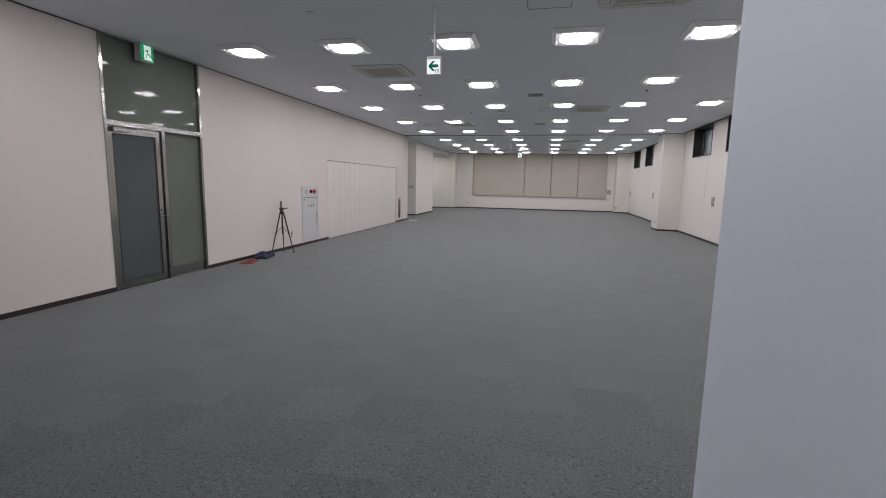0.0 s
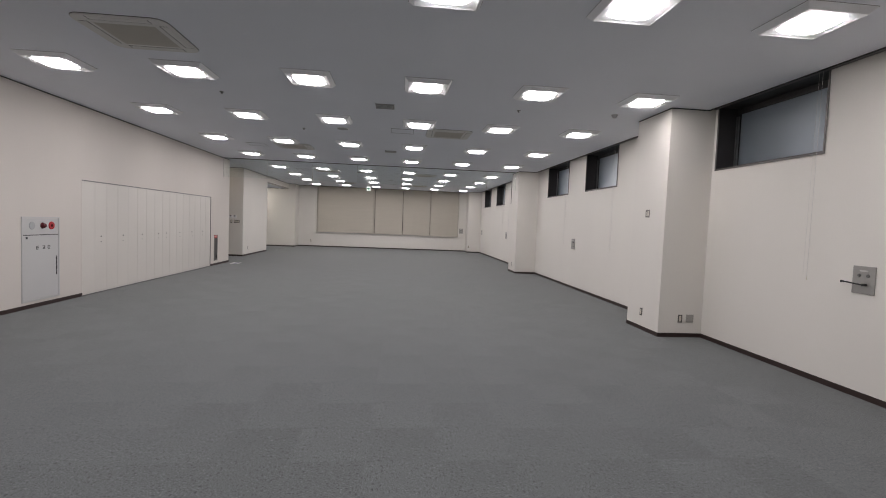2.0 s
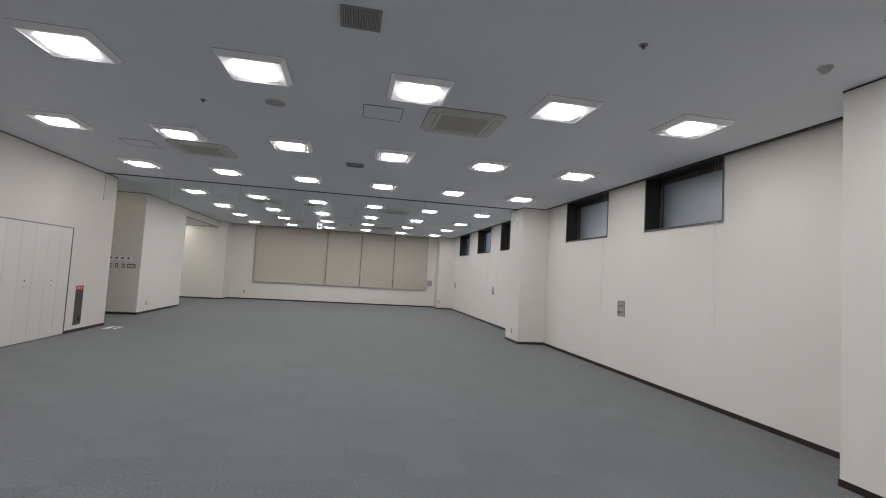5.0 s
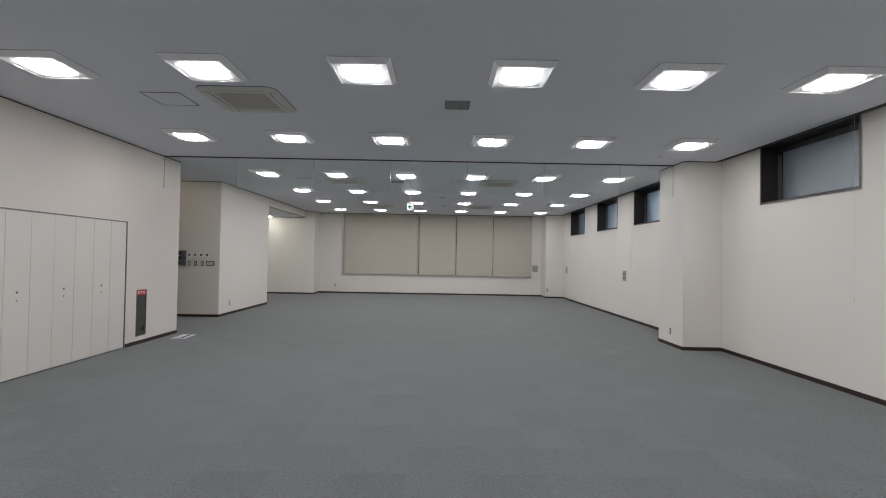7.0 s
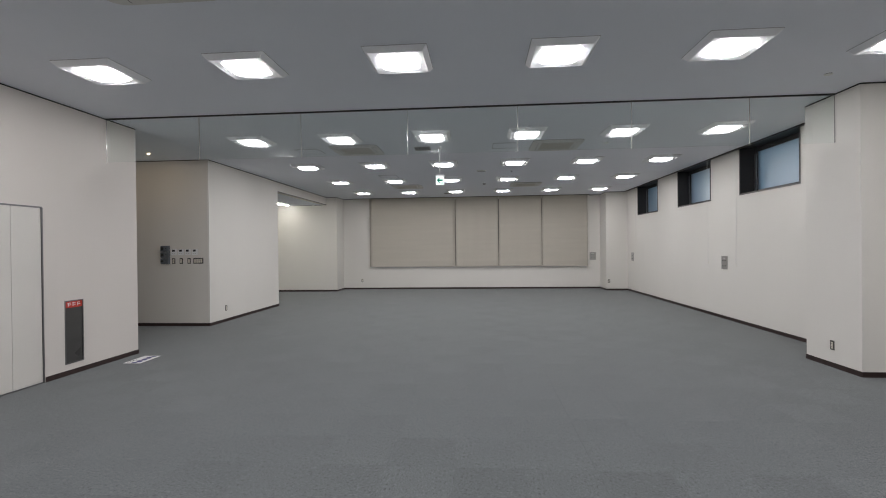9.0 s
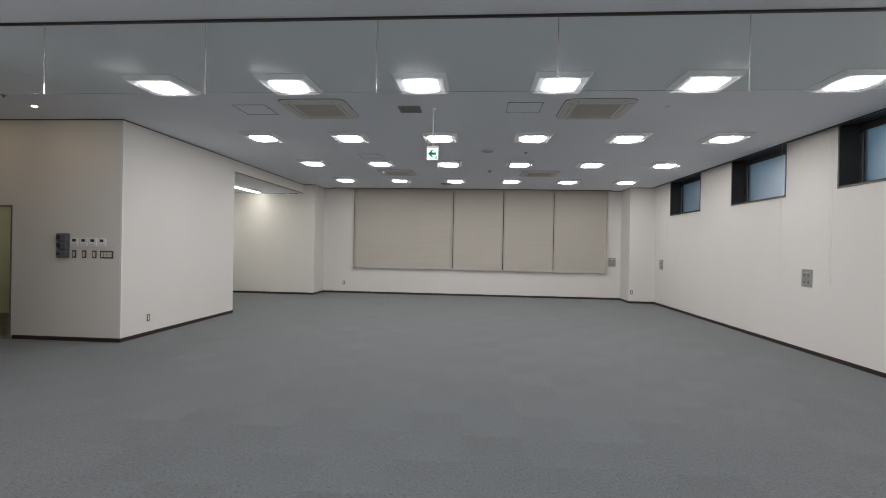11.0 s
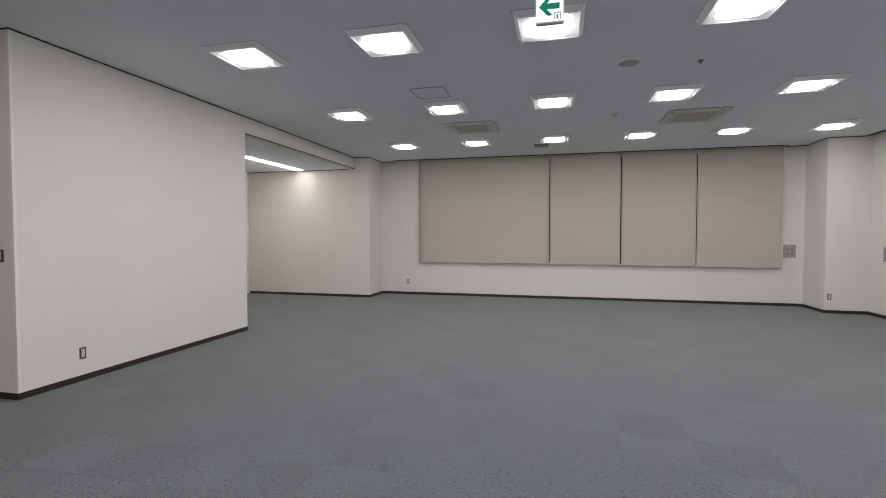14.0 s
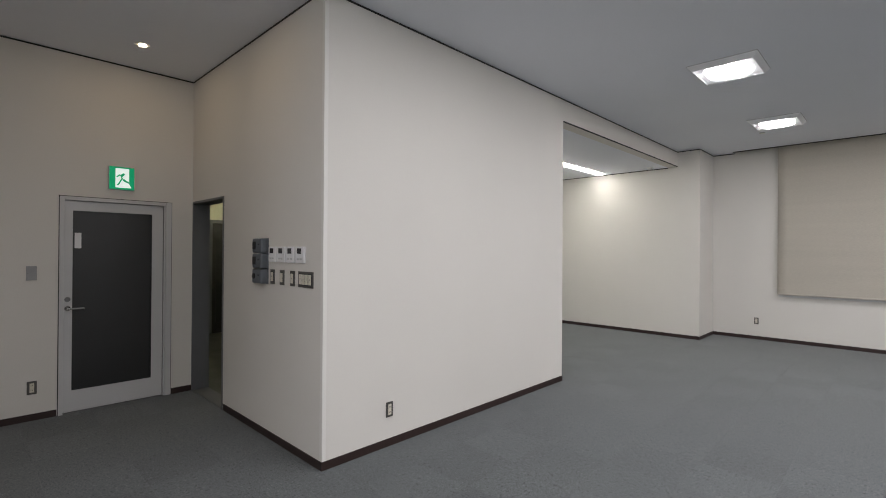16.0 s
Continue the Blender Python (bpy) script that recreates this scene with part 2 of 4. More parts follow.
def part(name, bm, material, parent=None, label="", smooth=False):
    me = bpy.data.meshes.new(name)
    bm.to_mesh(me)
    bm.free()
    me.materials.append(material)
    if smooth:
        me.polygons.foreach_set("use_smooth", [len(p.vertices) < 9 for p in me.polygons])
    ob = new(name, me)
    if parent:
        ob.parent = parent
    if label:
        ob["label"] = label
    return ob


def thing(name, label, category, group="", kind="", at=None):
    ob = new(name)
    ob.empty_display_size = 0.1
    if at is not None:
        ob.matrix_basis = at
    return tagged(ob, label, category, group, kind)


def structure(name, bm, material, label="", category="wall"):
    return tagged(part(name, bm, material), label, category, kind="structure")


def cells(axis, a0, a1, us, zs, holes):
    """A wall a0..a1 thick, with clean openings: us and zs are its breaks, holes are (u0, u1, z0, z1)."""
    bm = bmesh.new()
    vs = {}
    us, zs = sorted(set(us)), sorted(set(zs))

    def solid(i, k):
        if not (0 <= i < len(us) - 1 and 0 <= k < len(zs) - 1):
            return False
        u, z = (us[i] + us[i + 1]) / 2, (zs[k] + zs[k + 1]) / 2
        return not any(h[0] < u < h[1] and h[2] < z < h[3] for h in holes)

    def v(a, u, z):
        key = (a, u, z)
        if key not in vs:
            vs[key] = bm.verts.new((a, u, z) if axis == "x" else (u, a, z) if axis == "y" else (u, z, a))
        return vs[key]

    for i in range(len(us) - 1):
        for k in range(len(zs) - 1):
            if not solid(i, k):
                continue
            u0, u1, z0, z1 = us[i], us[i + 1], zs[k], zs[k + 1]
            for a in (a0, a1):
                bm.faces.new((v(a, u0, z0), v(a, u1, z0), v(a, u1, z1), v(a, u0, z1)))
            for di, dk, p, q in ((-1, 0, (u0, z0), (u0, z1)), (1, 0, (u1, z0), (u1, z1)), (0, -1, (u0, z0), (u1, z0)), (0, 1, (u0, z1), (u1, z1))):
                if not solid(i + di, k + dk):
                    bm.faces.new((v(a0, *p), v(a0, *q), v(a1, *q), v(a1, *p)))
    bmesh.ops.recalc_face_normals(bm, faces=bm.faces)
    return bm


def holed(axis, a0, a1, u0, u1, z0, z1, holes):
    return cells(axis, a0, a1, [u0, u1] + [w for h in holes for w in h[:2]], [z0, z1] + [w for h in holes for w in h[2:]], holes)


# ---- plan ----
XE, XW, ZC = 4.848, -5.545, 3.445          # east and west wall, ceiling
XP = 4.15                                  # pillar faces
YN, YS = 28.74, -4.0                       # north wall behind the blinds, south wall
XB, YB, YBE = -5.873, 20.42, 23.74         # the block that stands out: east face, south face, end
XNW, YNS = -8.592, 17.95                   # recess: its west wall, the end of the west wall
YA, ZA = 27.88, 3.165                      # alcove: its north wall, its ceiling
PILLARS = ((8.164, 9.128), (16.99, 17.928))
WINDOWS = ((6.29, 8.08), (11.25, 12.97), (14.17, 15.95), (19.10, 20.84), (22.02, 23.73), (25.11, 26.82))
ZW0 = 2.545
XG = 4.735                                 # ceiling edge at the blind slot

win_holes = [(a, b, ZW0, 3.47) for a, b in WINDOWS]
structure("wall_east", holed("x", XE, XE + 0.36, YS, YN, -0.05, 3.62, win_holes), M_WALL, "off-white papered wall with high windows above plain surface")
DL = (4.06, 5.87)
CAB = (10.54, 16.39, 2.12)
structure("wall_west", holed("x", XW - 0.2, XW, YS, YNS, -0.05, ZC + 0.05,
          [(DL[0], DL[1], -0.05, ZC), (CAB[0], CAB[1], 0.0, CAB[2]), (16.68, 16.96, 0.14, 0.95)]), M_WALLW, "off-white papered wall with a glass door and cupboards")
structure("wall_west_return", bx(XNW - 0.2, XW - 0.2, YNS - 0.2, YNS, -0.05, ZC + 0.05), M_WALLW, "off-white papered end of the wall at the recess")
structure("wall_recess", holed("x", XNW - 0.2, XNW, YNS, YB + 0.165, -0.05, ZC + 0.05, [(19.26, 20.205, -0.05, 2.07)]), M_WALL, "papered wall of the dim recess, with a door")
D3 = (-8.575, -7.69, 2.10)
structure("wall_block_south", holed("y", YB, YB + 0.165, XNW, XB, -0.05, ZC + 0.05, [(D3[0], D3[1], -0.05, D3[2])]), M_WALL, "papered wall with an open doorway and switches")
structure("wall_block_east", bx(XB - 0.165, XB, YB + 0.165, YBE, -0.05, ZC + 0.05), M_WALL, "plain off-white papered wall of the projecting block")
structure("wall_block_north", bx(-9.6, XB - 0.165, YBE - 0.165, YBE, -0.05, ZC + 0.05), M_WALL, "papered wall of the alcove, out of the light")
structure("wall_alcove_header", bx(XB - 0.165, XB, YBE, YA, ZA, ZC + 0.05), M_WALL, "papered header above the opening of the alcove")
structure("wall_alcove_north", bx(-9.6, -5.49, YA, YN, -0.05, ZC + 0.05), M_WALL, "papered wall at the back of the alcove and corner pillar")
structure("wall_alcove_west", holed("x", -9.05, -8.88, YBE, YA, -0.05, ZA, [(26.85, 27.75, -0.05, 2.75)]), M_WALL, "papered end wall of the alcove with a door")
BLX = (-4.46, -1.20, 0.41, 2.00, 3.66)
structure("wall_north", holed("y", YN, YN + 0.22, -5.49, XE, -0.05, 3.62, [(BLX[0] + 0.06, BLX[-1] - 0.06, 0.86, 3.36)]), M_WALL, "off-white papered end wall behind four roller blinds")
structure("pillar_corner", bx(4.11, XE, 27.90, YN, -0.05, 3.6), M_WALL, "papered corner pillar beside the end wall", "pillar")
for i, (a, b) in enumerate(PILLARS):
    structure(f"pillar_{i + 1}", bx(XP, XE, a, b, -0.05, 3.6, bevel=0.004), M_WALL, "off-white papered pillar that stands out from the wall", "pillar")
structure("wall_south", bx(-5.8, 5.1, YS - 0.15, YS, -0.05, 3.6), M_WALL, "plain papered wall behind the entrance")
structure("wall_entry", bx(0.84, 1.04, YS, 0.71, -0.05, ZC + 0.01, bevel=0.006), M_ENTRY, "pale grey-blue painted wall end beside the entrance")
structure("wall_entry_return", bx(1.04, XE, 0.55, 0.70, -0.05, ZC + 0.01), M_WALL, "papered wall beside the entrance")

structure("floor", bx(-12.4, 5.2, -4.3, 29.1, -0.16, -0.008), M_SCREED, "grey carpet tiles laid on a screed floor", "floor")
ceiling = structure("ceiling", bx(-9.7, XG, -4.3, 27.9, ZC, ZC + 0.12), M_CEIL, "flat white painted ceiling", "ceiling")
structure("ceiling_north", bx(-9.7, XG, 27.9, YN - 0.16, ZC, ZC + 0.12), M_CEIL, "flat white painted ceiling by the blinds", "ceiling")
structure("ceiling_alcove", bx(-9.6, XB - 0.165, YBE, YA, ZA, ZA + 0.1), M_CEIL, "lower white ceiling of the alcove", "ceiling")


# ---- blind slots and dark edge lines along the ceiling ----
def slot(name, x0, x1, y0, y1):
    bm = bmesh.new()
    box(bm, x0 - 0.01, x1 + 0.36, y0, y1, ZC + 0.125, ZC + 0.16)
    if x1 - x0 < y1 - y0:
        box(bm, x0, x0 + 0.012, y0, y1, ZC - 0.014, ZC + 0.125)
    else:
        box(bm, x0, x1, y0, y0 + 0.012, ZC - 0.014, ZC + 0.125)
    if x1 - x0 < y1 - y0:
        structure("trim", bx(x0 + 0.018, x0 + 0.094, y0 + 0.03, y1 - 0.03, ZC - 0.004, ZC + 0.028, bevel=0.004), M_BRONZEL, "grey blind rail inside the ceiling slot", "trim")
    return structure(name, bm, M_GAP, "dark bronze blind slot in the ceiling edge", "slot")


for i, (a, b) in enumerate(((YS, PILLARS[0][0]), (PILLARS[0][1], PILLARS[1][0]), (PILLARS[1][1], 27.9))):
    slot(f"blind_slot_{i + 1}", XG, XE, a, b)
slot("blind_slot_4", -5.13, 3.72, YN - 0.16, YN)
structure("ceiling_corner_1", bx(-5.6, -5.13, YN - 0.16, YN + 0.1, ZC, ZC + 0.12), M_CEIL, "white ceiling corner", "ceiling")
structure("ceiling_corner_2", bx(3.72, XE, YN - 0.16, YN + 0.1, ZC, ZC + 0.12), M_CEIL, "white ceiling corner", "ceiling")


def strips(name, runs, z0, z1, d, material, label, category):
    """runs: (x0, y0, x1, y1, nx, ny): a strip d proud along a wall's foot or head, on the side n."""
    for x0, y0, x1, y1, nx, ny in runs:
        bm = bx(min(x0, x1, x0 + nx * d, x1 + nx * d), max(x0, x1, x0 + nx * d, x1 + nx * d),
                min(y0, y1, y0 + ny * d, y1 + ny * d), max(y0, y1, y0 + ny * d, y1 + ny * d), z0, z1)
        structure(name, bm, material, label, category)


e = 0.006
FEET = [(XW, YS, XW, DL[0], 1, 0), (XW, DL[1], XW, CAB[0], 1, 0), (XW, CAB[1] + 0.02, XW, YNS + e, 1, 0), (XW, YNS, XNW, YNS, 0, 1),
        (XNW, YNS + e, XNW, 19.25, 1, 0), (XNW, 20.215, XNW, YB, 1, 0), (D3[1] + 0.02, YB, XB + e, YB, 0, -1),
        (XB, YB, XB, YBE + e, 1, 0), (-8.87, YA, -5.49 + e, YA, 0, -1), (-5.49, YA, -5.49, YN, 1, 0), (-5.49 + e, YN, 4.11 - e, YN, 0, -1),
        (4.11, YN, 4.11, 27.9 - e, -1, 0), (4.11, 27.9, XE - e, 27.9, 0, -1), (XE, 27.9, XE, PILLARS[1][1] + e, -1, 0),
        (XP, PILLARS[1][1] + e, XP, PILLARS[1][0] - e, -1, 0), (XE - e, PILLARS[1][0], XP, PILLARS[1][0], 0, -1), (XE, PILLARS[1][1], XP, PILLARS[1][1], 0, 1),
        (XE, PILLARS[1][0], XE, PILLARS[0][1] + e, -1, 0), (XE, PILLARS[0][1], XP, PILLARS[0][1], 0, 1),
        (XP, PILLARS[0][1] + e, XP, PILLARS[0][0] - e, -1, 0), (XE - e, PILLARS[0][0], XP, PILLARS[0][0], 0, -1),
        (XE, PILLARS[0][0], XE, 0.72, -1, 0)]
strips("baseboard", FEET, 0.0, 0.062, e, M_BASE, "dark brown vinyl baseboard at the foot of the wall", "baseboard")
g = 0.003
HEADS = [(XW, YS, XW, YNS + g, 1, 0), (XNW, YNS + g, XNW, YB, 1, 0), (XNW + g, YB, XB + g, YB, 0, -1), (XB, YB, XB, YA, 1, 0),
         (XB, YA, -5.49 + g, YA, 0, -1), (-5.49, YA, -5.49, YN, 1, 0), (-5.49 + g, YN, -5.13, YN, 0, -1), (3.72, YN, 4.11, YN, 0, -1),
         (4.11, YN, 4.11, 27.9, -1, 0), (4.11 - g, 27.9, XG, 27.9, 0, -1),
         (XP, PILLARS[1][1], XP, PILLARS[1][0] - g, -1, 0), (XP, PILLARS[1][0], XG, PILLARS[1][0], 0, -1), (XP, PILLARS[1][1], XG, PILLARS[1][1], 0, 1),
         (XP, PILLARS[0][1], XP, PILLARS[0][0] - g, -1, 0), (XP, PILLARS[0][0], XG, PILLARS[0][0], 0, -1), (XP, PILLARS[0][1], XG, PILLARS[0][1], 0, 1)]
# Proud strips: the shade in the recessed ceiling joint is put into dark colour.
strips("trim", HEADS, ZC - 0.016, ZC - 0.001, g, M_GAP, "thin dark strip painted as the shadow gap between wall and ceiling", "trim")
strips("trim", [(-8.87, YA, XB - 0.165, YA, 0, -1)], ZA - 0.014, ZA - 0.001, g, M_GAP, "thin dark strip painted as the shadow gap in the alcove", "trim")
structure("trim", bx(XB - 0.004, XB + 0.004, YBE, YA, ZA - 0.004, ZA + 0.012), M_GAP, "thin dark edge under the header", "trim")
for x0, x1, y0, y1 in ((XB - 0.03, XB + 0.0025, YB - 0.0025, YB - 0.0003), (XB + 0.0003, XB + 0.0026, YB - 0.0025, YB + 0.03)):
    structure("trim", bx(x0, x1, y0, y1, 0.064, ZC - 0.018), M_BEAD, "slim white corner bead on the wall's edge", "trim")


# ---- windows ----
def window(n, y0, y1):
    w = thing(f"window_{n}", "high window with frosted pane in a deep dark bronze reveal", "window", kind="structure")
    z0, z1, x0, x1 = ZW0, 3.47, XE - 0.008, XE + 0.36
    reveal = bmesh.new()
    box(reveal, x0, x1, y0, y1, z0, z0 + 0.022)
    box(reveal, x0, x1, y0, y1, z1 - 0.012, z1)
    box(reveal, x0, x1, y0, y0 + 0.018, z0 + 0.022, z1 - 0.012)
    box(reveal, x0, x1, y1 - 0.018, y1, z0 + 0.022, z1 - 0.012)
    r = part("reveal", reveal, M_BRONZE, w)
    f = bmesh.new()
    a, b, c, d = y0 + 0.018, y1 - 0.018, z0 + 0.022, z1 - 0.012
    box(f, XE + 0.275, XE + 0.34, a, b, c, c + 0.06, bevel=0.003)
    box(f, XE + 0.275, XE + 0.34, a, b, d - 0.085, d, bevel=0.003)
    box(f, XE + 0.275, XE + 0.34, a, a + 0.05, c + 0.06, d - 0.085, bevel=0.003)
    box(f, XE + 0.275, XE + 0.34, b - 0.05, b, c + 0.06, d - 0.085, bevel=0.003)
    part("window_frame", f, M_BRONZE, w)
    for k in (0.0, 0.042):
        part("sash_rail", bx(XE + 0.255, XE + 0.274, b - k - 0.016, b - k - 0.001, c + 0.002, d - 0.12, bevel=0.002), M_STEELD, w, "grey metal sash rail")
    e = bmesh.new()
    for g in ((y0 - 0.012, y1 + 0.012, z0 - 0.012, z0 + 0.012), (y0 - 0.012, y0 + 0.012, z0 + 0.012, ZC), (y1 - 0.012, y1 + 0.012, z0 + 0.012, ZC)):
        box(e, XE - 0.014, XE - 0.0085, *g, bevel=0.001)
    part("edge_trim", e, M_BRONZEL, w, "brown-grey edge strip round the opening")
    p = part("pane", bx(XE + 0.298, XE + 0.306, a + 0.045, b - 0.045, c + 0.045, d - 0.05), M_FROST, w, "frosted pane, grey-blue with dusk behind")
    p.visible_shadow = False


for i, (a, b) in enumerate(WINDOWS):
    window(i + 1, a, b)
structure("backdrop", bx(5.9, 6.0, -8, 17.6, -1, 9), M_DUSK_A, "grey neighbouring wall at dusk outside the windows", "backdrop")
structure("backdrop", bx(9.0, 9.1, 15.0, 36, -1, 9), M_DUSK_B, "blue dusk sky outside the windows", "backdrop")

nw = thing("window_7", "wide dark window behind the lowered roller blinds", "window", kind="structure")
fr = bmesh.new()
for x in (BLX[0] + 0.06, -1.23, 0.38, 1.97, BLX[-1] - 0.12):
    box(fr, x, x + 0.06, YN + 0.12, YN + 0.18, 0.86, 3.36)
box(fr, BLX[0] + 0.06, BLX[-1] - 0.06, YN + 0.12, YN + 0.18, 0.86, 0.92)
box(fr, BLX[0] + 0.06, BLX[-1] - 0.06, YN + 0.12, YN + 0.18, 3.30, 3.36)
part("window_frame", fr, M_BRONZE, nw)
part("pane", bx(BLX[0] + 0.06, BLX[-1] - 0.06, YN + 0.146, YN + 0.152, 0.9, 3.32), M_TINT, nw)
part("window_sill", bx(BLX[0] + 0.01, BLX[-1] - 0.01, YN - 0.028, YN + 0.12, 0.805, 0.858, bevel=0.004), M_METALW, nw, "white painted window sill")


# ---- roller blinds ----
def roller_blind(x0, x1, zb, inset=0.006):
    b = thing("roller_blind", "taupe woven roller blind, fully lowered over the end window", "blind", "blinds on the end window", at=pose((x0 + x1) / 2, YN - 0.085, 0))
    w = (x1 - x0) / 2 - inset
    bm = bmesh.new()
    n = 24
    top, bot = [], []
    for i in range(n + 1):
        x = -w + 2 * w * i / n
        wob = 0.004 * math.sin(i * 0.9 + x0) + 0.003 * math.sin(i * 0.37)
        top.append((bm.verts.new((x, 0, ZC + 0.06)), bm.verts.new((x, 0.003, ZC + 0.06))))
        bot.append((bm.verts.new((x, wob, zb + 0.02)), bm.verts.new((x, wob + 0.003, zb + 0.02))))
    for i in range(n):
        bm.faces.new((top[i][0], bot[i][0], bot[i + 1][0], top[i + 1][0]))
        bm.faces.new((top[i + 1][1], bot[i + 1][1], bot[i][1], top[i][1]))
    for i in (0, n):
        bm.faces.new((top[i][0], top[i][1], bot[i][1], bot[i][0]))
    part("cloth", bm, M_TAUPE, b, smooth=True)
    part("bottom_bar", bx(-w, w, -0.010, 0.012, zb, zb + 0.022, bevel=0.004), M_TAUPE, b, "cloth-covered bottom bar")
    part("roller_tube", cyl(bmesh.new(), (-w, 0.02, ZC + 0.075), (w, 0.02, ZC + 0.075), 0.022), M_ALU, b)


for x0, x1, zb, inset in zip(BLX, BLX[1:], (0.845, 0.838, 0.836, 0.825), (0.006, 0.012, 0.010, 0.006)):
    roller_blind(x0, x1, zb, inset)


def blind_cord(y, z):
    c = thing("blind_cord", "thin pale pull cord hanging from the blind slot", "cord", "blind cords", at=pose(XE - 0.055, y, 0))
    part("cord", cyl(bmesh.new(), (0, 0, z + 0.03), (0, 0, ZC + 0.08), 0.0017, seg=6), M_ALU, c)
    part("cord", cyl(bmesh.new(), (0, 0.05, z + 0.06), (0, 0.045, ZC + 0.08), 0.0012, seg=6), M_ALU, c)
    part("cord_knob", cyl(bmesh.new(), (0, 0, z), (0, 0, z + 0.04), 0.006, 0.003, seg=8), M_IVORY, c)
    part("roller_tube", cyl(bmesh.new(), (0.005, -0.25, ZC + 0.075), (0.005, 0.3, ZC + 0.075), 0.02), M_STEELD, c)


for y, z in ((5.17, 1.15), (6.33, 1.12), (14.20, 1.15), (11.30, 1.15), (20.88, 1.13), (22.04, 1.15), (26.86, 1.75)):
    blind_cord(y, z)


def rounded(s, r, n=5):
    pts = []
    for cx, cy, a0 in ((s - r, s - r, 0), (-s + r, s - r, 90), (-s + r, -s + r, 180), (s - r, -s + r, 270)):
        for k in range(n + 1):
            a = radians(a0 + 90 * k / n)
            pts.append((cx + r * math.cos(a), cy + r * math.sin(a)))
    return pts


# ---- ceiling lamps ----
def ceiling_lamp():
    l = thing("ceiling_lamp", "square white recessed ceiling lamp, lit", "ceiling lamp", "ceiling lamps in rows")
    def loop(bm, half, r, z):
        return [bm.verts.new((x, y, z)) for x, y in rounded(half, r, 4)]

    def bands(steps, cap=False):
        bm = bmesh.new()
        loops = [loop(bm, *st) for st in steps]
        for lo, hi in zip(loops, loops[1:]):
            for k in range(len(lo)):
                bm.faces.new((lo[k - 1], lo[k], hi[k], hi[k - 1]))
        if cap:
            bm.faces.new(loops[-1])
        bmesh.ops.recalc_face_normals(bm, faces=bm.faces)
        return bm
    part("shadow_joint", bands([(0.307, 0.012, 0.0), (0.307, 0.012, -0.003), (0.300, 0.010, -0.003)]), M_VENT, l, "thin dark joint at the ceiling")
    part("housing", bands([(0.304, 0.010, 0.0), (0.302, 0.010, -0.008), (0.266, 0.008, -0.048), (0.262, 0.007, -0.051), (0.255, 0.007, -0.051), (0.252, 0.007, -0.048)]), M_LAMPW, l, "white enamelled sloping housing")
    part("inner_rim", bands([(0.252, 0.007, -0.048), (0.188, 0.070, -0.0375)]), M_LAMPW, l, "white inner rim round the diffuser")
    part("diffuser", bands([(0.191, 0.072, -0.0374), (0.184, 0.082, -0.0420), (0.172, 0.080, -0.0530), (0.140, 0.068, -0.0620), (0.085, 0.040, -0.0670)], True), M_DIFF, l, "glowing white diffuser")
    return l


LX = (-4.166, -2.620, -1.070, 0.490, 2.040, 3.590)
LY = (2.57, 5.226, 7.880, 10.360, 13.085, 15.723, 18.908, 21.517, 24.000, 26.647)
first = ceiling_lamp()
first.matrix_basis = pose(LX[0], LY[0], ZC)
for y in LY:
    for x in LX:
        if (x, y) != (LX[0], LY[0]):
            copy_thing(first, pose(x, y, ZC))
# Added lamp, unseen and off the grid, to brighten the entry wall.
copy_thing(first, pose(-0.05, -0.40, ZC))


# ---- air conditioners ----
def air_conditioner():
    a = thing("air_conditioner", "white four-way ceiling air conditioner with beige filter grille", "air conditioner", "ceiling air conditioners")
    s = 0.448

    def plate(size, r, z0, z1):
        bm = bmesh.new()
        lo = [bm.verts.new((x, y, z1)) for x, y in rounded(size, r)]
        hi = [bm.verts.new((x, y, z0)) for x, y in rounded(size, r)]
        bm.faces.new(lo[::-1])
        bm.faces.new(hi)
        for k in range(len(lo)):
            bm.faces.new((hi[k - 1], hi[k], lo[k], lo[k - 1]))
        bmesh.ops.recalc_face_normals(bm, faces=bm.faces)
        return bm
    part("shadow_joint", plate(s + 0.005, 0.125, 0.0, -0.004), M_GAP, a, "dark joint round the panel")
    part("panel", plate(s, 0.12, -0.004, -0.016), M_ACP, a)
    for k in range(4):
        m = pose(0, 0, 0, 0, 0, 90 * k)
        bm = bx(-0.28, 0.28, 0.345, 0.412, -0.020, -0.016, bevel=0.0015)
        bm.transform(m)
        louvre = part("louvre", bm, M_ACP, a)
        bm = bmesh.new()
        box(bm, -0.285, 0.285, 0.336, 0.341, -0.0175, -0.0155)
        box(bm, -0.290, -0.286, 0.336, 0.420, -0.0175, -0.0155)
        box(bm, 0.286, 0.290, 0.336, 0.420, -0.0175, -0.0155)
        bm.transform(m)
        part("gap", bm, M_GAP, louvre)
    part("grille_frame", bx(-0.325, 0.325, -0.325, 0.325, -0.020, -0.016, bevel=0.002), M_ACP, a)
    gr = bmesh.new()
    box(gr, -0.285, 0.285, -0.275, 0.275, -0.0215, -0.020)
    for k in range(29):
        x = -0.28 + k * 0.02
        box(gr, x - 0.003, x + 0.003, -0.272, 0.272, -0.0235, -0.0215)
    part("filter_grille", gr, M_GRILLE, a, "beige intake grille")
    return a


AC = ((-2.60, 6.76), (-2.58, 14.05), (-2.60, 19.93), (-2.48, 25.42), (1.09, 3.90), (1.13, 11.22), (1.12, 19.96), (1.10, 25.42))
ac = air_conditioner()
ac.matrix_basis = pose(*AC[0], ZC)
for x, y in AC[1:]:
    copy_thing(ac, pose(x, y, ZC))


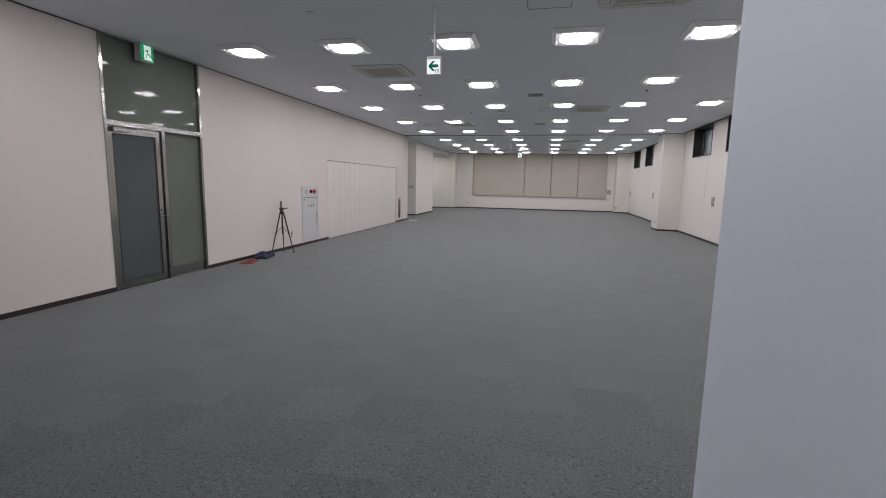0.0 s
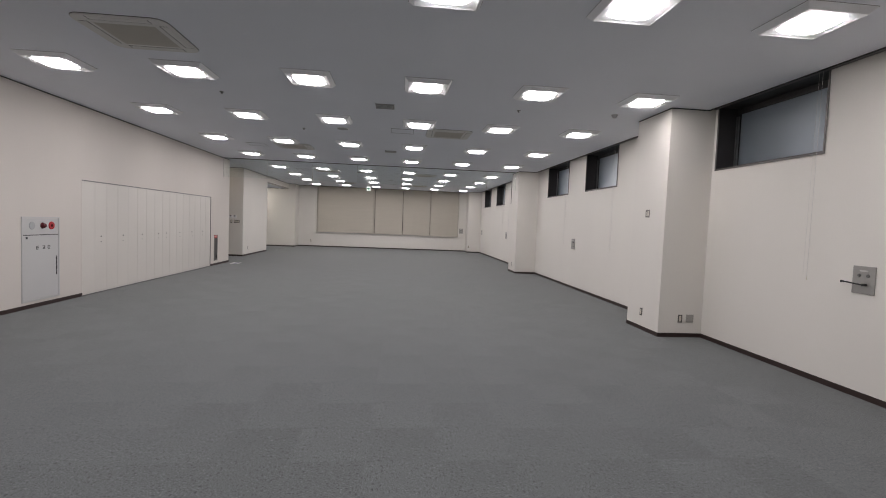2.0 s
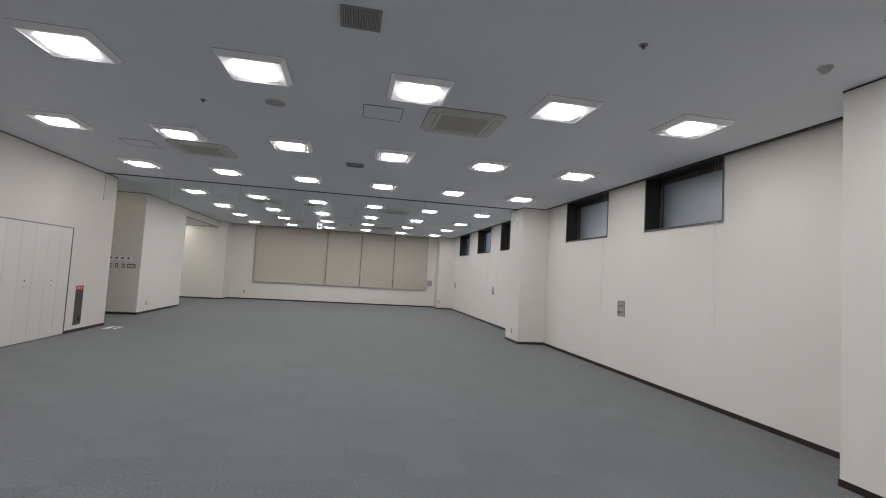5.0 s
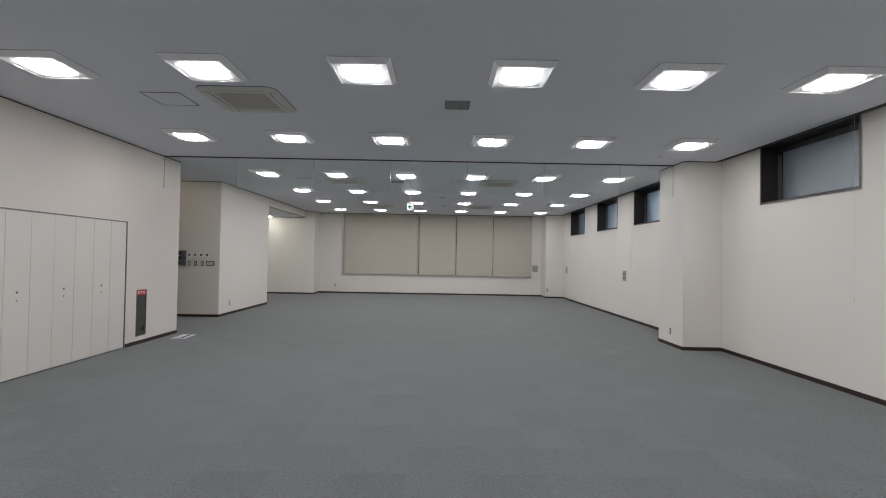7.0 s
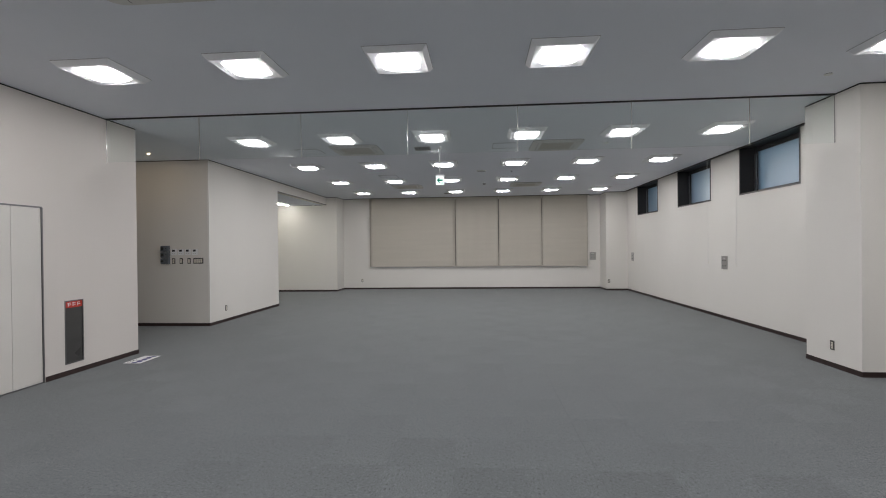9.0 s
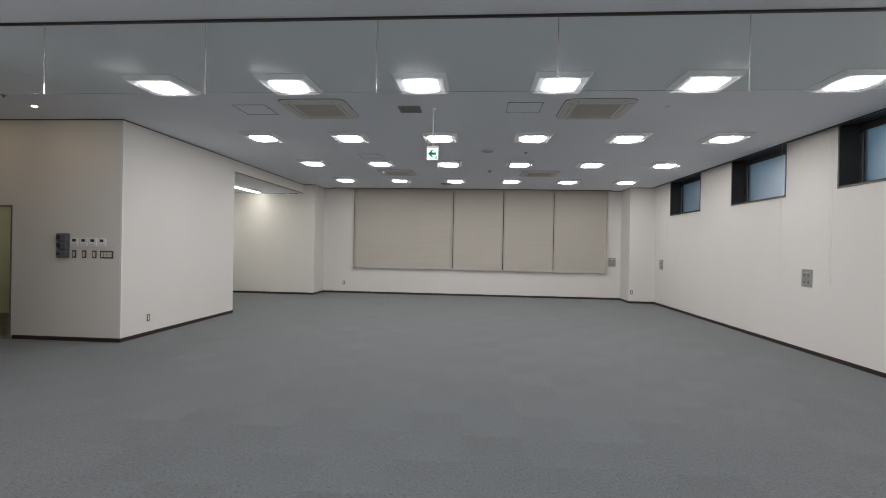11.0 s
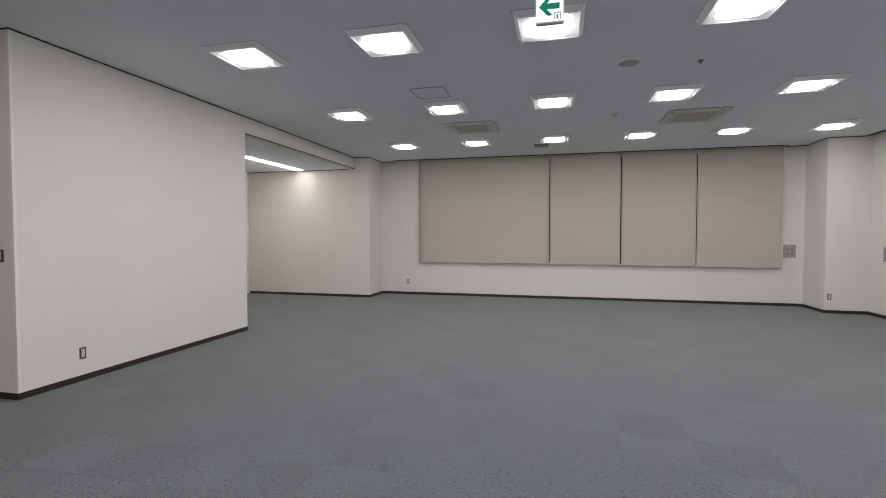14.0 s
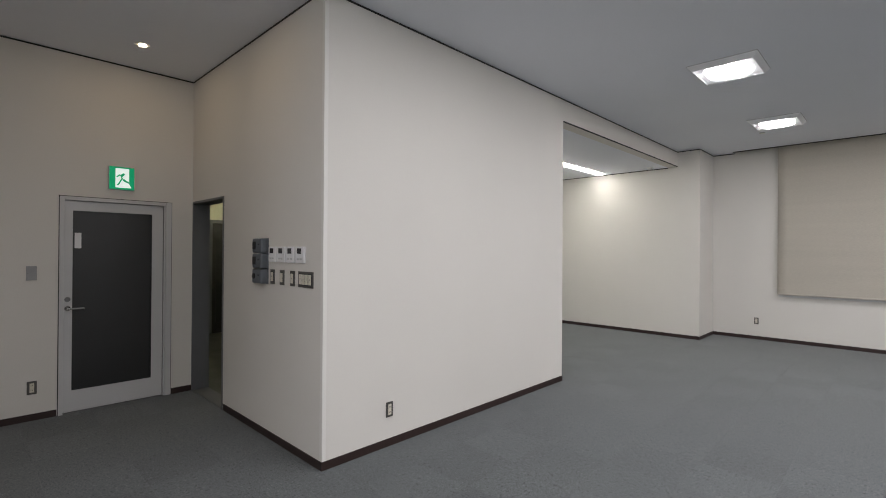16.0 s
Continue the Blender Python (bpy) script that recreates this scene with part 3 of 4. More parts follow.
# ---- vents, hatches, speakers, detectors ----
def ceiling_vent():
    v = thing("ceiling_vent", "small square grey metal ceiling vent with slats", "vent", "ceiling vents")
    f = ring(bmesh.new(), 0.30, 0.30, 0.022, -0.010, 0.0)
    f.transform(pose(0, 0, 0, -90))
    bmesh.ops.translate(f, verts=f.verts, vec=(0, 0, -0.010))
    part("frame", f, M_VENT, v)
    part("backing", bx(-0.128, 0.128, -0.128, 0.128, -0.003, 0.0), M_STEELD, v)
    for k in range(14):
        x = -0.119 + 0.0183 * k
        bm = bx(-0.0015, 0.0015, -0.128, 0.128, -0.008, 0.008)
        bm.transform(pose(x, 0, -0.0085, 0, -38, 0))
        part("slat", bm, M_DET, v)
    return v


vent = ceiling_vent()
vent.matrix_basis = pose(-0.115, 9.20, ZC)
for x, y, r in ((-0.105, 14.09, 0), (-1.35, 19.94, 0), (-1.355, 27.40, 0)):
    copy_thing(vent, pose(x, y, ZC, 0, 0, r))


def ceiling_hatch():
    h = thing("ceiling_hatch", "square white ceiling access hatch with thin metal edge", "hatch", "ceiling hatches")
    f = ring(bmesh.new(), 0.455, 0.455, 0.006, -0.005, 0.0)
    f.transform(pose(0, 0, 0, 90))
    part("frame", f, M_HATCHEDGE, h)
    part("lid", bx(-0.216, 0.216, -0.216, 0.216, -0.004, 0.0), M_CEIL, h)
    return h


hatch = ceiling_hatch()
hatch.matrix_basis = pose(0.15, 4.02, ZC - 0.001)
for x, y in ((0.18, 11.20), (0.185, 19.88), (-2.65, 23.26), (-3.525, 14.07), (-3.53, 19.94)):
    copy_thing(hatch, pose(x, y, ZC - 0.001))


def ceiling_speaker(x, y):
    s = thing("ceiling_speaker", "round grey flush ceiling speaker", "speaker", "ceiling speakers", at=pose(x, y, ZC))
    part("rim", cyl(bmesh.new(), (0, 0, -0.010), (0, 0, 0), 0.118, 0.125, 32), M_METALW, s)
    part("mesh_cover", cyl(bmesh.new(), (0, 0, -0.014), (0, 0, -0.010), 0.098, 0.108, 32), M_SPEAKER, s)


for p in ((-1.03, 11.29), (-0.24, 22.72)):
    ceiling_speaker(*p)


def smoke_detector(x, y, r=0.05):
    s = thing("smoke_detector", "small round white ceiling detector", "detector", "ceiling detectors", at=pose(x, y, ZC))
    part("base", cyl(bmesh.new(), (0, 0, -0.016), (0, 0, 0), r, r * 1.08, 24), M_DET, s)
    part("head", cyl(bmesh.new(), (0, 0, -0.048), (0, 0, -0.016), r * 0.55, r * 0.86, 24), M_DET, s)


for p in ((3.57, 8.81), (-0.14, 25.0)):
    smoke_detector(*p)


def sprinkler_cover(x, y, r=0.042):
    s = thing("sprinkler_cover", "small round white cover plate flush with the ceiling", "cover plate", "ceiling cover plates", at=pose(x, y, ZC))
    part("collar", cyl(bmesh.new(), (0, 0, -0.005), (0, 0, 0), r * 0.86, r * 0.9, 24), M_HATCHEDGE, s, "dark gap above the plate")
    part("plate", cyl(bmesh.new(), (0, 0, -0.010), (0, 0, -0.005), r * 0.94, r, 24), M_METALW, s)


for p in ((-2.48, 3.95), (3.56, 16.65), (2.02, 19.88), (-4.45, 27.3)):
    sprinkler_cover(*p)


def sprinkler(x, y):
    s = thing("sprinkler", "small metal sprinkler head in the ceiling", "sprinkler", "sprinklers", at=pose(x, y, ZC))
    part("rosette", cyl(bmesh.new(), (0, 0, -0.006), (0, 0, 0), 0.03, 0.034, 16), M_STEELD, s)
    part("head", cyl(bmesh.new(), (0, 0, -0.03), (0, 0, -0.006), 0.014, 0.010, 12), M_STEELD, s)


for p in ((0.51, 22.85), (-6.61, 19.27), (-1.85, 11.5), (2.02, 8.93), (-2.56, 8.94)):
    sprinkler(*p)


def downlight(x, y, z, lens=M_DOWN):
    d = thing("downlight", "small round recessed downlight, faintly lit", "downlight", "downlights in the recess", at=pose(x, y, z))
    bm = bmesh.new()
    for r0, r1, z0, z1 in ((0.058, 0.050, -0.006, -0.004), (0.050, 0.044, -0.004, -0.0015)):
        bmesh.ops.create_cone(bm, cap_ends=False, segments=24, radius1=r1, radius2=r0, depth=abs(z1 - z0) + 0.001, matrix=pose(0, 0, (z0 + z1) / 2))
    cyl(bm, (0, 0, -0.005), (0, 0, 0), 0.058, 0.060, 24)
    part("rim", bm, M_METALW, d)
    part("lens", cyl(bmesh.new(), (0, 0, -0.0075), (0, 0, -0.0052), 0.027, 0.030, 24), lens, d, "small glowing lens")


downlight(-6.66, 19.74, ZC)
downlight(-7.90, 19.76, ZC)


# ---- glass smoke screen under the ceiling ----
YG = 17.385
sc = thing("smoke_screen", "clear glass smoke screen hanging under a dark ceiling rail", "glass screen", at=pose(0, YG, 0))
part("ceiling_rail", bx(XW + 0.005, XP - 0.005, -0.014, 0.014, ZC - 0.018, ZC - 0.0005), M_BRONZE, sc, "dark ceiling rail")
joints = (XW + 0.004, -4.17, -2.715, -1.25, 0.215, 1.675, 3.13, XP - 0.004)
for x0, x1 in zip(joints, joints[1:]):
    p = part("pane", bx(x0 + 0.004, x1 - 0.004, -0.003, 0.003, 2.832, ZC - 0.016), M_CLEAR, sc)
    p.visible_shadow = False
for k, x in enumerate(joints):
    part("joint", bx(x - 0.0028, x + 0.0028, -0.006, 0.006, 2.828, ZC - 0.018), M_OPER, sc, "slim joint strip")


# ---- hanging exit signs ----
def hanging_sign(x, y):
    s = thing("hanging_exit_sign", "lit white direction sign with green arrow hanging from a rod", "exit sign", "hanging signs", at=pose(x, y, 2.742))
    part("rod", cyl(bmesh.new(), (0, 0, 0.19), (0, 0, ZC - 2.742 - 0.004), 0.0075, seg=12), M_METALW, s)
    part("rosette", cyl(bmesh.new(), (0, 0, ZC - 2.742 - 0.02), (0, 0, ZC - 2.742), 0.03, 0.035, 16), M_METALW, s)
    h = part("housing", bx(-0.080, 0.080, -0.024, 0.024, 0.0, 0.196, bevel=0.008), M_GREYBOX, s, "pale grey housing")
    f = part("face", bx(-0.072, 0.072, -0.0265, -0.0242, 0.008, 0.160), M_SIGNWHITE, s, "glowing white face")
    ar = bmesh.new()
    poly(ar, [(-0.062, 0.090), (-0.012, 0.142), (0.020, 0.142), (-0.016, 0.107), (0.054, 0.107), (0.054, 0.073), (-0.016, 0.073), (0.020, 0.038), (-0.012, 0.038)], -0.028, -0.0268)
    part("arrow", ar, M_GREENPRINT, f)
    d = bmesh.new()
    box(d, 0.022, 0.060, -0.028, -0.0268, 0.050, 0.056)
    box(d, 0.022, 0.028, -0.028, -0.0268, 0.014, 0.050)
    box(d, 0.054, 0.060, -0.028, -0.0268, 0.014, 0.050)
    box(d, 0.036, 0.046, -0.028, -0.0268, 0.018, 0.044)
    part("door_symbol", d, M_GREENPRINT, f)


hanging_sign(-1.05, 4.02)
hanging_sign(-1.03, 19.93)


def wall_sign(m, depth=0.0):
    s = thing("exit_sign", "lit green emergency exit sign with white door symbol", "exit sign", "wall exit signs", at=m)
    part("housing", bx(-0.112, 0.112, -0.030, depth, -0.118, 0.118, bevel=0.006), M_GREYBOX, s)
    f = part("face", bx(-0.106, 0.106, -0.0335, -0.0302, -0.113, 0.113), M_SIGNGREEN, s, "glowing green face")
    part("door_symbol", poly(bmesh.new(), [(-0.055, -0.095), (0.082, -0.095), (0.060, -0.055), (0.060, 0.098), (-0.055, 0.098)], -0.0352, -0.0337), M_SIGNWHITE, f, "white door symbol")
    st = bmesh.new()
    for pts in ([(-0.02, 0.03), (0.012, 0.055), (0.026, 0.04), (-0.004, 0.0)], [(-0.004, 0.0), (0.016, 0.012), (-0.03, -0.075), (-0.044, -0.07)],
                [(0.0, 0.0), (0.02, -0.008), (0.062, -0.036), (0.055, -0.05), (0.012, -0.03)], [(-0.05, 0.012), (-0.02, 0.042), (-0.012, 0.032), (-0.042, 0.004)]):
        poly(st, pts, -0.0368, -0.0354)
    part("symbol_strokes", st, M_SIGNGREEN, f)


wall_sign(pose(XNW, 19.745, 2.285, 0, 0, 90))
wall_sign(pose(XW + 0.082, 4.735, 3.322, 0, 0, 90), 0.08)


# ---- glass entrance door in the west wall (local: x along the wall, -y into the room) ----
d1 = thing("door_1", "closed glass door with side panel and transom in stainless frame", "door", kind="structure", at=pose(XW, DL[0], 0, 0, 0, 90))
W = DL[1] - DL[0]
for name, a in (("jamb", (0.0, 0.045, -0.012, 0.10, 0.0, ZC)), ("jamb", (W - 0.045, W, -0.012, 0.10, 0.0, ZC)),
                ("transom_bar", (0.045, W - 0.045, -0.010, 0.10, 2.265, 2.335)), ("head", (0.045, W - 0.045, -0.004, 0.10, ZC - 0.028, ZC)),
                ("mullion", (0.955, 1.015, -0.008, 0.10, 0.0, 2.265)), ("threshold", (0.045, W - 0.045, -0.006, 0.10, 0.0, 0.010))):
    part(name, bx(*a, bevel=0.002), M_STEEL, d1)
part("transom_pane", bx(0.045, W - 0.045, 0.045, 0.055, 2.335, ZC - 0.028), M_DOORGLASS, d1, "dim grey-green obscure glass")
part("side_pane", bx(1.015, W - 0.045, 0.045, 0.055, 0.165, 2.265), M_DOORGLASS, d1, "dim grey-green obscure glass")
part("side_rail", bx(1.015, W - 0.045, 0.02, 0.08, 0.010, 0.165, bevel=0.002), M_STEEL, d1)
leaf = part("door_leaf", cells("y", 0.018, 0.058, [0.052, 0.135, 0.855, 0.945], [0.014, 0.105, 2.165, 2.255], [(0.135, 0.855, 0.105, 2.165)]), M_STEEL, d1, "stainless door leaf frame")
part("door_pane", bx(0.135, 0.855, 0.032, 0.044, 0.105, 2.165), M_LEAFGLASS, leaf, "dark obscure glass")
part("pane_gasket", ring(bmesh.new(), 0.720, 2.060, 0.010, 0.016, 0.0179), M_BLACK, leaf).matrix_basis = pose(0.495, 0, 1.135)
part("door_gap", bx(0.946, 0.9545, 0.02, 0.058, 0.014, 2.255), M_BLACK, leaf)
cl = bmesh.new()
box(cl, 0.10, 0.36, -0.045, 0.0175, 2.185, 2.245, bevel=0.005)
part("door_closer", cl, M_STEEL, leaf, "silver door closer")
cl = cyl(bmesh.new(), (0.30, -0.03, 2.252), (0.60, -0.035, 2.262), 0.008, seg=8)
part("closer_arm", cl, M_STEELD, leaf)
hd = cyl(bmesh.new(), (0.90, 0.018, 1.0), (0.90, -0.045, 1.0), 0.010)
box(hd, 0.790, 0.912, -0.055, -0.040, 0.988, 1.010, bevel=0.004)
part("door_handle", hd, M_STEEL, leaf, "stainless lever handle")
part("lock", cyl(bmesh.new(), (0.90, 0.018, 1.09), (0.90, 0.006, 1.09), 0.018, 0.016, 20), M_STEEL, leaf)
lobby = bmesh.new()
box(lobby, XW - 2.2, XW - 2.1, DL[0] - 0.6, DL[1] + 0.6, 0, ZC)
box(lobby, XW - 2.1, XW - 0.2, DL[0] - 0.6, DL[0] - 0.5, 0, ZC)
box(lobby, XW - 2.1, XW - 0.2, DL[1] + 0.5, DL[1] + 0.6, 0, ZC)
structure("wall_lobby", lobby, M_WALL, "unlit lobby walls behind the glass door")


# ---- white door with dark glass in the recess ----
d2 = thing("door_2", "closed grey-white steel door with tall dark glass panel", "door", kind="structure", at=pose(XNW, 19.26, 0, 0, 0, 90))
W = 0.945
for name, a in (("jamb", (0.0, 0.035, -0.016, 0.14, 0.0, 2.07)), ("jamb", (W - 0.055, W, -0.016, 0.14, 0.0, 2.07)), ("head", (0.035, W - 0.055, -0.012, 0.14, 2.035, 2.07))):
    part(name, bx(*a, bevel=0.003), M_FRAMEW, d2)
# Dark strips: the shade of the gap round the casing, painted on.
for a in ((-0.006, 0.0, -0.004, 0.0, 0.0, 2.076), (W, W + 0.006, -0.004, 0.0, 0.0, 2.076), (0.0, W, -0.004, 0.0, 2.07, 2.076)):
    part("sealant", bx(*a), M_GAP, d2, "dark strip painted as the shadow gap round the frame")
part("rebate", bx(W - 0.067, W - 0.055, 0.006, 0.06, 0.0, 2.035), M_FRAMEW, d2)
part("door_gap", bx(W - 0.0735, W - 0.067, 0.03, 0.06, 0.008, 2.03), M_GAP, d2)
leaf2 = part("door_leaf", cells("y", 0.022, 0.062, [0.040, 0.105, 0.765, 0.872], [0.008, 0.215, 1.935, 2.03], [(0.105, 0.765, 0.215, 1.935)]), M_FRAMEW, d2, "grey-white painted leaf")
part("door_pane", bx(0.105, 0.765, 0.030, 0.040, 0.215, 1.935), M_TINT, leaf2, "dark tinted glass")
part("pane_bead", ring(bmesh.new(), 0.664, 1.724, 0.008, 0.017, 0.0218), M_BLACK, leaf2).matrix_basis = pose(0.435, 0, 1.075)
hd = cyl(bmesh.new(), (0.068, 0.022, 1.0), (0.068, -0.040, 1.0), 0.009)
box(hd, 0.056, 0.190, -0.048, -0.034, 0.990, 1.010, bevel=0.004)
part("door_handle", hd, M_STEEL, leaf2, "stainless lever handle")
part("rose", cyl(bmesh.new(), (0.068, 0.022, 1.0), (0.068, 0.016, 1.0), 0.024, seg=20), M_STEEL, leaf2)
part("lock", cyl(bmesh.new(), (0.068, 0.022, 1.085), (0.068, 0.008, 1.085), 0.024, 0.019, 20), M_STEELD, leaf2)
part("tag", bx(0.118, 0.170, 0.024, 0.0295, 1.575, 1.725, bevel=0.001), M_WPLAST, leaf2, "white tag on the glass")
# Added black sheet: darkness of the unlit space behind the door, as colour.
structure("wall_behind_door", bx(XNW - 0.24, XNW - 0.205, 19.0, 20.4, 0, 2.3), M_BLACK, "added black sheet standing in for the dark space behind the glass door")


# ---- open doorway in the block, with the dim passage behind it ----
d3 = thing("door_3", "open doorway with dark grey steel frame", "doorway", kind="structure", at=pose(D3[0], YB, 0))
W = D3[1] - D3[0]
for name, a in (("jamb", (0.0, 0.022, -0.008, 0.172, 0.0, D3[2])), ("jamb", (W - 0.022, W, -0.008, 0.172, 0.0, D3[2])), ("head", (0.022, W - 0.022, -0.008, 0.172, D3[2] - 0.022, D3[2])),
                ("threshold", (0.022, W - 0.022, 0.0, 0.165, 0.0, 0.008))):
    part(name, bx(*a, bevel=0.002), M_DGREY, d3)
pas = bmesh.new()
box(pas, -12.3, XB - 0.165, 22.75, 22.90, -0.05, 2.6)
box(pas, -12.3, -12.1, YB, 22.75, -0.05, 2.6)
box(pas, -12.1, XNW - 0.2, YB, YB + 0.165, -0.05, 2.6)
structure("wall_passage", pas, M_CORRW, "dull yellow painted walls of the passage")
structure("ceiling_passage", bx(-12.3, XB - 0.165, YB + 0.165, 22.9, 2.45, 2.55), M_CEIL, "low ceiling of the passage", "ceiling")
structure("floor_passage", bx(-12.1, XB - 0.165, YB + 0.166, 22.75, -0.006, 0.001), M_LINO, "olive vinyl floor of the passage", "floor")
pl = thing("passage_lamp", "small ceiling lamp in the passage, dim and yellowish", "ceiling lamp", "passage lamps", at=pose(-9.1, 22.40, 2.45, 0, 0, 90))
part("body", bx(-0.09, 0.09, -0.31, 0.31, -0.03, 0.0, bevel=0.006), M_METALW, pl)
part("diffuser", bx(-0.07, 0.07, -0.29, 0.29, -0.055, -0.03, bevel=0.008), M_DOWNDIM, pl)
copy_thing(pl, pose(-11.3, 22.05, 2.45, 0, 0, 0))
d4 = thing("door_4", "dark door in a pale frame inside the passage", "door", kind="structure", at=pose(-12.1, 21.81, 0, 0, 0, 90))
for name, a in (("jamb", (-0.06, 0.06, -0.03, 0.0, 0.0, 2.12)), ("jamb", (0.86, 0.92, -0.03, 0.0, 0.0, 2.12)), ("head", (0.06, 0.86, -0.03, 0.0, 2.06, 2.12))):
    part(name, bx(*a, bevel=0.002), M_DGREY, d4)
lf = part("door_leaf", bx(0.06, 0.86, -0.012, 0.0, 0.005, 2.06), M_BRONZE, d4)
part("door_pane", bx(0.13, 0.79, -0.016, -0.0122, 0.22, 1.93), M_TINT, lf)
part("door_closer", bx(0.30, 0.62, -0.06, -0.0122, 1.97, 2.04, bevel=0.005), M_BLACK, lf)
d5 = thing("door_5", "white door frame at the end of the alcove", "door", kind="structure", at=pose(-8.88, 26.85, 0, 0, 0, 90))
part("jamb", bx(0.0, 0.05, -0.02, 0.12, 0.0, 2.75, bevel=0.003), M_METALW, d5)
part("jamb", bx(0.85, 0.90, -0.02, 0.12, 0.0, 2.75, bevel=0.003), M_METALW, d5)
part("head", bx(0.05, 0.85, -0.02, 0.12, 2.70, 2.75, bevel=0.003), M_METALW, d5)
part("door_leaf", bx(0.05, 0.85, 0.03, 0.07, 0.005, 2.70), M_METALW, d5)


# ---- line light in the alcove ----
for k, (a, b) in enumerate(((24.05, 25.92), (25.95, 27.70))):
    ll = thing("line_light", "slim white line lamp in the alcove ceiling, lit", "line lamp", "line lamps in the alcove", at=pose(-7.26, (a + b) / 2, ZA))
    h = (b - a) / 2
    part("housing", bx(-0.085, 0.085, -h, h, -0.012, 0.0, bevel=0.002), M_METALW, ll)
    part("diffuser", bx(-0.060, 0.060, -h + 0.01, h - 0.01, -0.030, -0.012, bevel=0.006), M_LINE, ll, "glowing diffuser")
smoke = thing("smoke_detector", "small round white detector in the alcove ceiling", "detector", "ceiling detectors", at=pose(-6.28, 27.62, ZA))
part("base", cyl(bmesh.new(), (0, 0, -0.016), (0, 0, 0), 0.05, 0.054, 24), M_WPLAST, smoke)
part("head", cyl(bmesh.new(), (0, 0, -0.045), (0, 0, -0.016), 0.028, 0.043, 24), M_WPLAST, smoke)


# ---- folding cupboard doors in the west wall ----
cb = thing("cupboard", "long built-in wall cupboard with closed off-white folding panels", "cupboard", at=pose(XW, CAB[0], 0, 0, 0, 90))
CW, CH, N = CAB[1] - CAB[0], CAB[2], 16
part("frame", bx(0.0, CW, -0.006, 0.03, CH - 0.014, CH, bevel=0.001), M_STEELD, cb, "dark metal top track")
part("frame", bx(CW - 0.012, CW + 0.004, -0.009, 0.03, 0.0, CH - 0.014, bevel=0.001), M_STEELD, cb)
part("frame", bx(-0.002, 0.008, -0.004, 0.03, 0.0, CH - 0.014), M_WALL, cb)
part("bottom_track", bx(0.008, CW - 0.012, 0.0, 0.035, 0.0, 0.012), M_STEELD, cb)
part("backing", bx(0.0, CW, 0.06, 0.10, 0.0, CH), M_BLACK, cb)
step = (CW - 0.020) / N
KNOBS = (1, 3, 5, 7, 8, 10, 12, 14)
for k in range(N):
    x = 0.008 + k * step
    p = part("door_panel", bx(x + 0.0022, x + step - 0.0022, 0.002, 0.030, 0.014, CH - 0.018, bevel=0.002), M_PANEL, cb)
    if k in KNOBS:
        c = x + step / 2
        part("pull", cyl(bmesh.new(), (c, 0.002, 1.08), (c, -0.006, 1.08), 0.015, 0.013, 18), M_STEELD, p, "small dark ring pull")
        part("lock", cyl(bmesh.new(), (c, 0.002, 0.975), (c, -0.003, 0.975), 0.010, 0.009, 14), M_STEELD, p)
for k in range(2):
    part("hinge_post", bx(0.008 + step * (8 * k + 4) - 0.002, 0.008 + step * (8 * k + 4) + 0.002, 0.001, 0.004, 0.014, CH - 0.018), M_ALU, cb)


# ---- fire hydrant cabinet ----
hy = thing("hydrant_cabinet", "pale grey steel fire hydrant cabinet with red alarm lamp", "fire cabinet", at=pose(XW, 9.16, 0.105, 0, 0, 90))
HW, HH = 0.80, 1.335
part("frame", cells("y", -0.014, 0.0, [0, 0.022, HW - 0.022, HW], [0, 0.022, HH - 0.022, HH], [(0.022, HW - 0.022, 0.022, HH - 0.022)]), M_GREYBOX, hy)
part("alarm_panel", bx(0.026, HW - 0.026, -0.011, 0.0, 1.052, HH - 0.026, bevel=0.002), M_GREYBOX, hy)
part("joint", bx(0.022, HW - 0.022, -0.006, 0.0, 1.040, 1.052), M_GAP, hy)
dr = part("door", bx(0.026, HW - 0.026, -0.011, 0.0, 0.026, 1.040, bevel=0.002), M_GREYBOX, hy)
part("handle", bx(0.712, 0.735, -0.016, -0.0112, 0.375, 0.690, bevel=0.003), M_INK, dr, "dark recessed pull")
for k, x in enumerate((0.285, 0.415, 0.530)):
    bm = bmesh.new()
    box(bm, x, x + 0.055, -0.0125, -0.0112, 0.862, 0.872)
    box(bm, x + (0.0, 0.042, 0.0)[k], x + (0.012, 0.055, 0.012)[k], -0.0125, -0.0112, 0.815, 0.860)
    box(bm, x + 0.018, x + 0.055, -0.0125, -0.0112, 0.835, 0.847)
    box(bm, x + 0.010, x + 0.050, -0.0125, -0.0112, 0.815, 0.825)
    part("lettering", bm, M_INK, dr)
part("label", bx(0.075, 0.115, -0.0125, -0.0112, 0.985, 1.020), M_INK, dr)
sp = part("speaker", cyl(bmesh.new(), (0.205, -0.011, 1.195), (0.205, -0.016, 1.195), 0.062, 0.058, 28), M_SPEAKER, hy, "grey alarm speaker")
lm = cyl(bmesh.new(), (0.425, -0.011, 1.195), (0.425, -0.020, 1.195), 0.052, 0.046, 24)
bmesh.ops.create_uvsphere(lm, u_segments=20, v_segments=10, radius=0.042, matrix=pose(0.425, -0.024, 1.195))
part("alarm_lamp", lm, M_DRED, hy, "dark red lamp dome", smooth=True)
bt = part("call_button", cyl(bmesh.new(), (0.615, -0.011, 1.195), (0.615, -0.022, 1.195), 0.066, 0.060, 28), M_RED, hy, "red call button")
part("button", cyl(bmesh.new(), (0.615, -0.022, 1.195), (0.615, -0.026, 1.195), 0.024, 0.022, 20), M_DRED, bt)


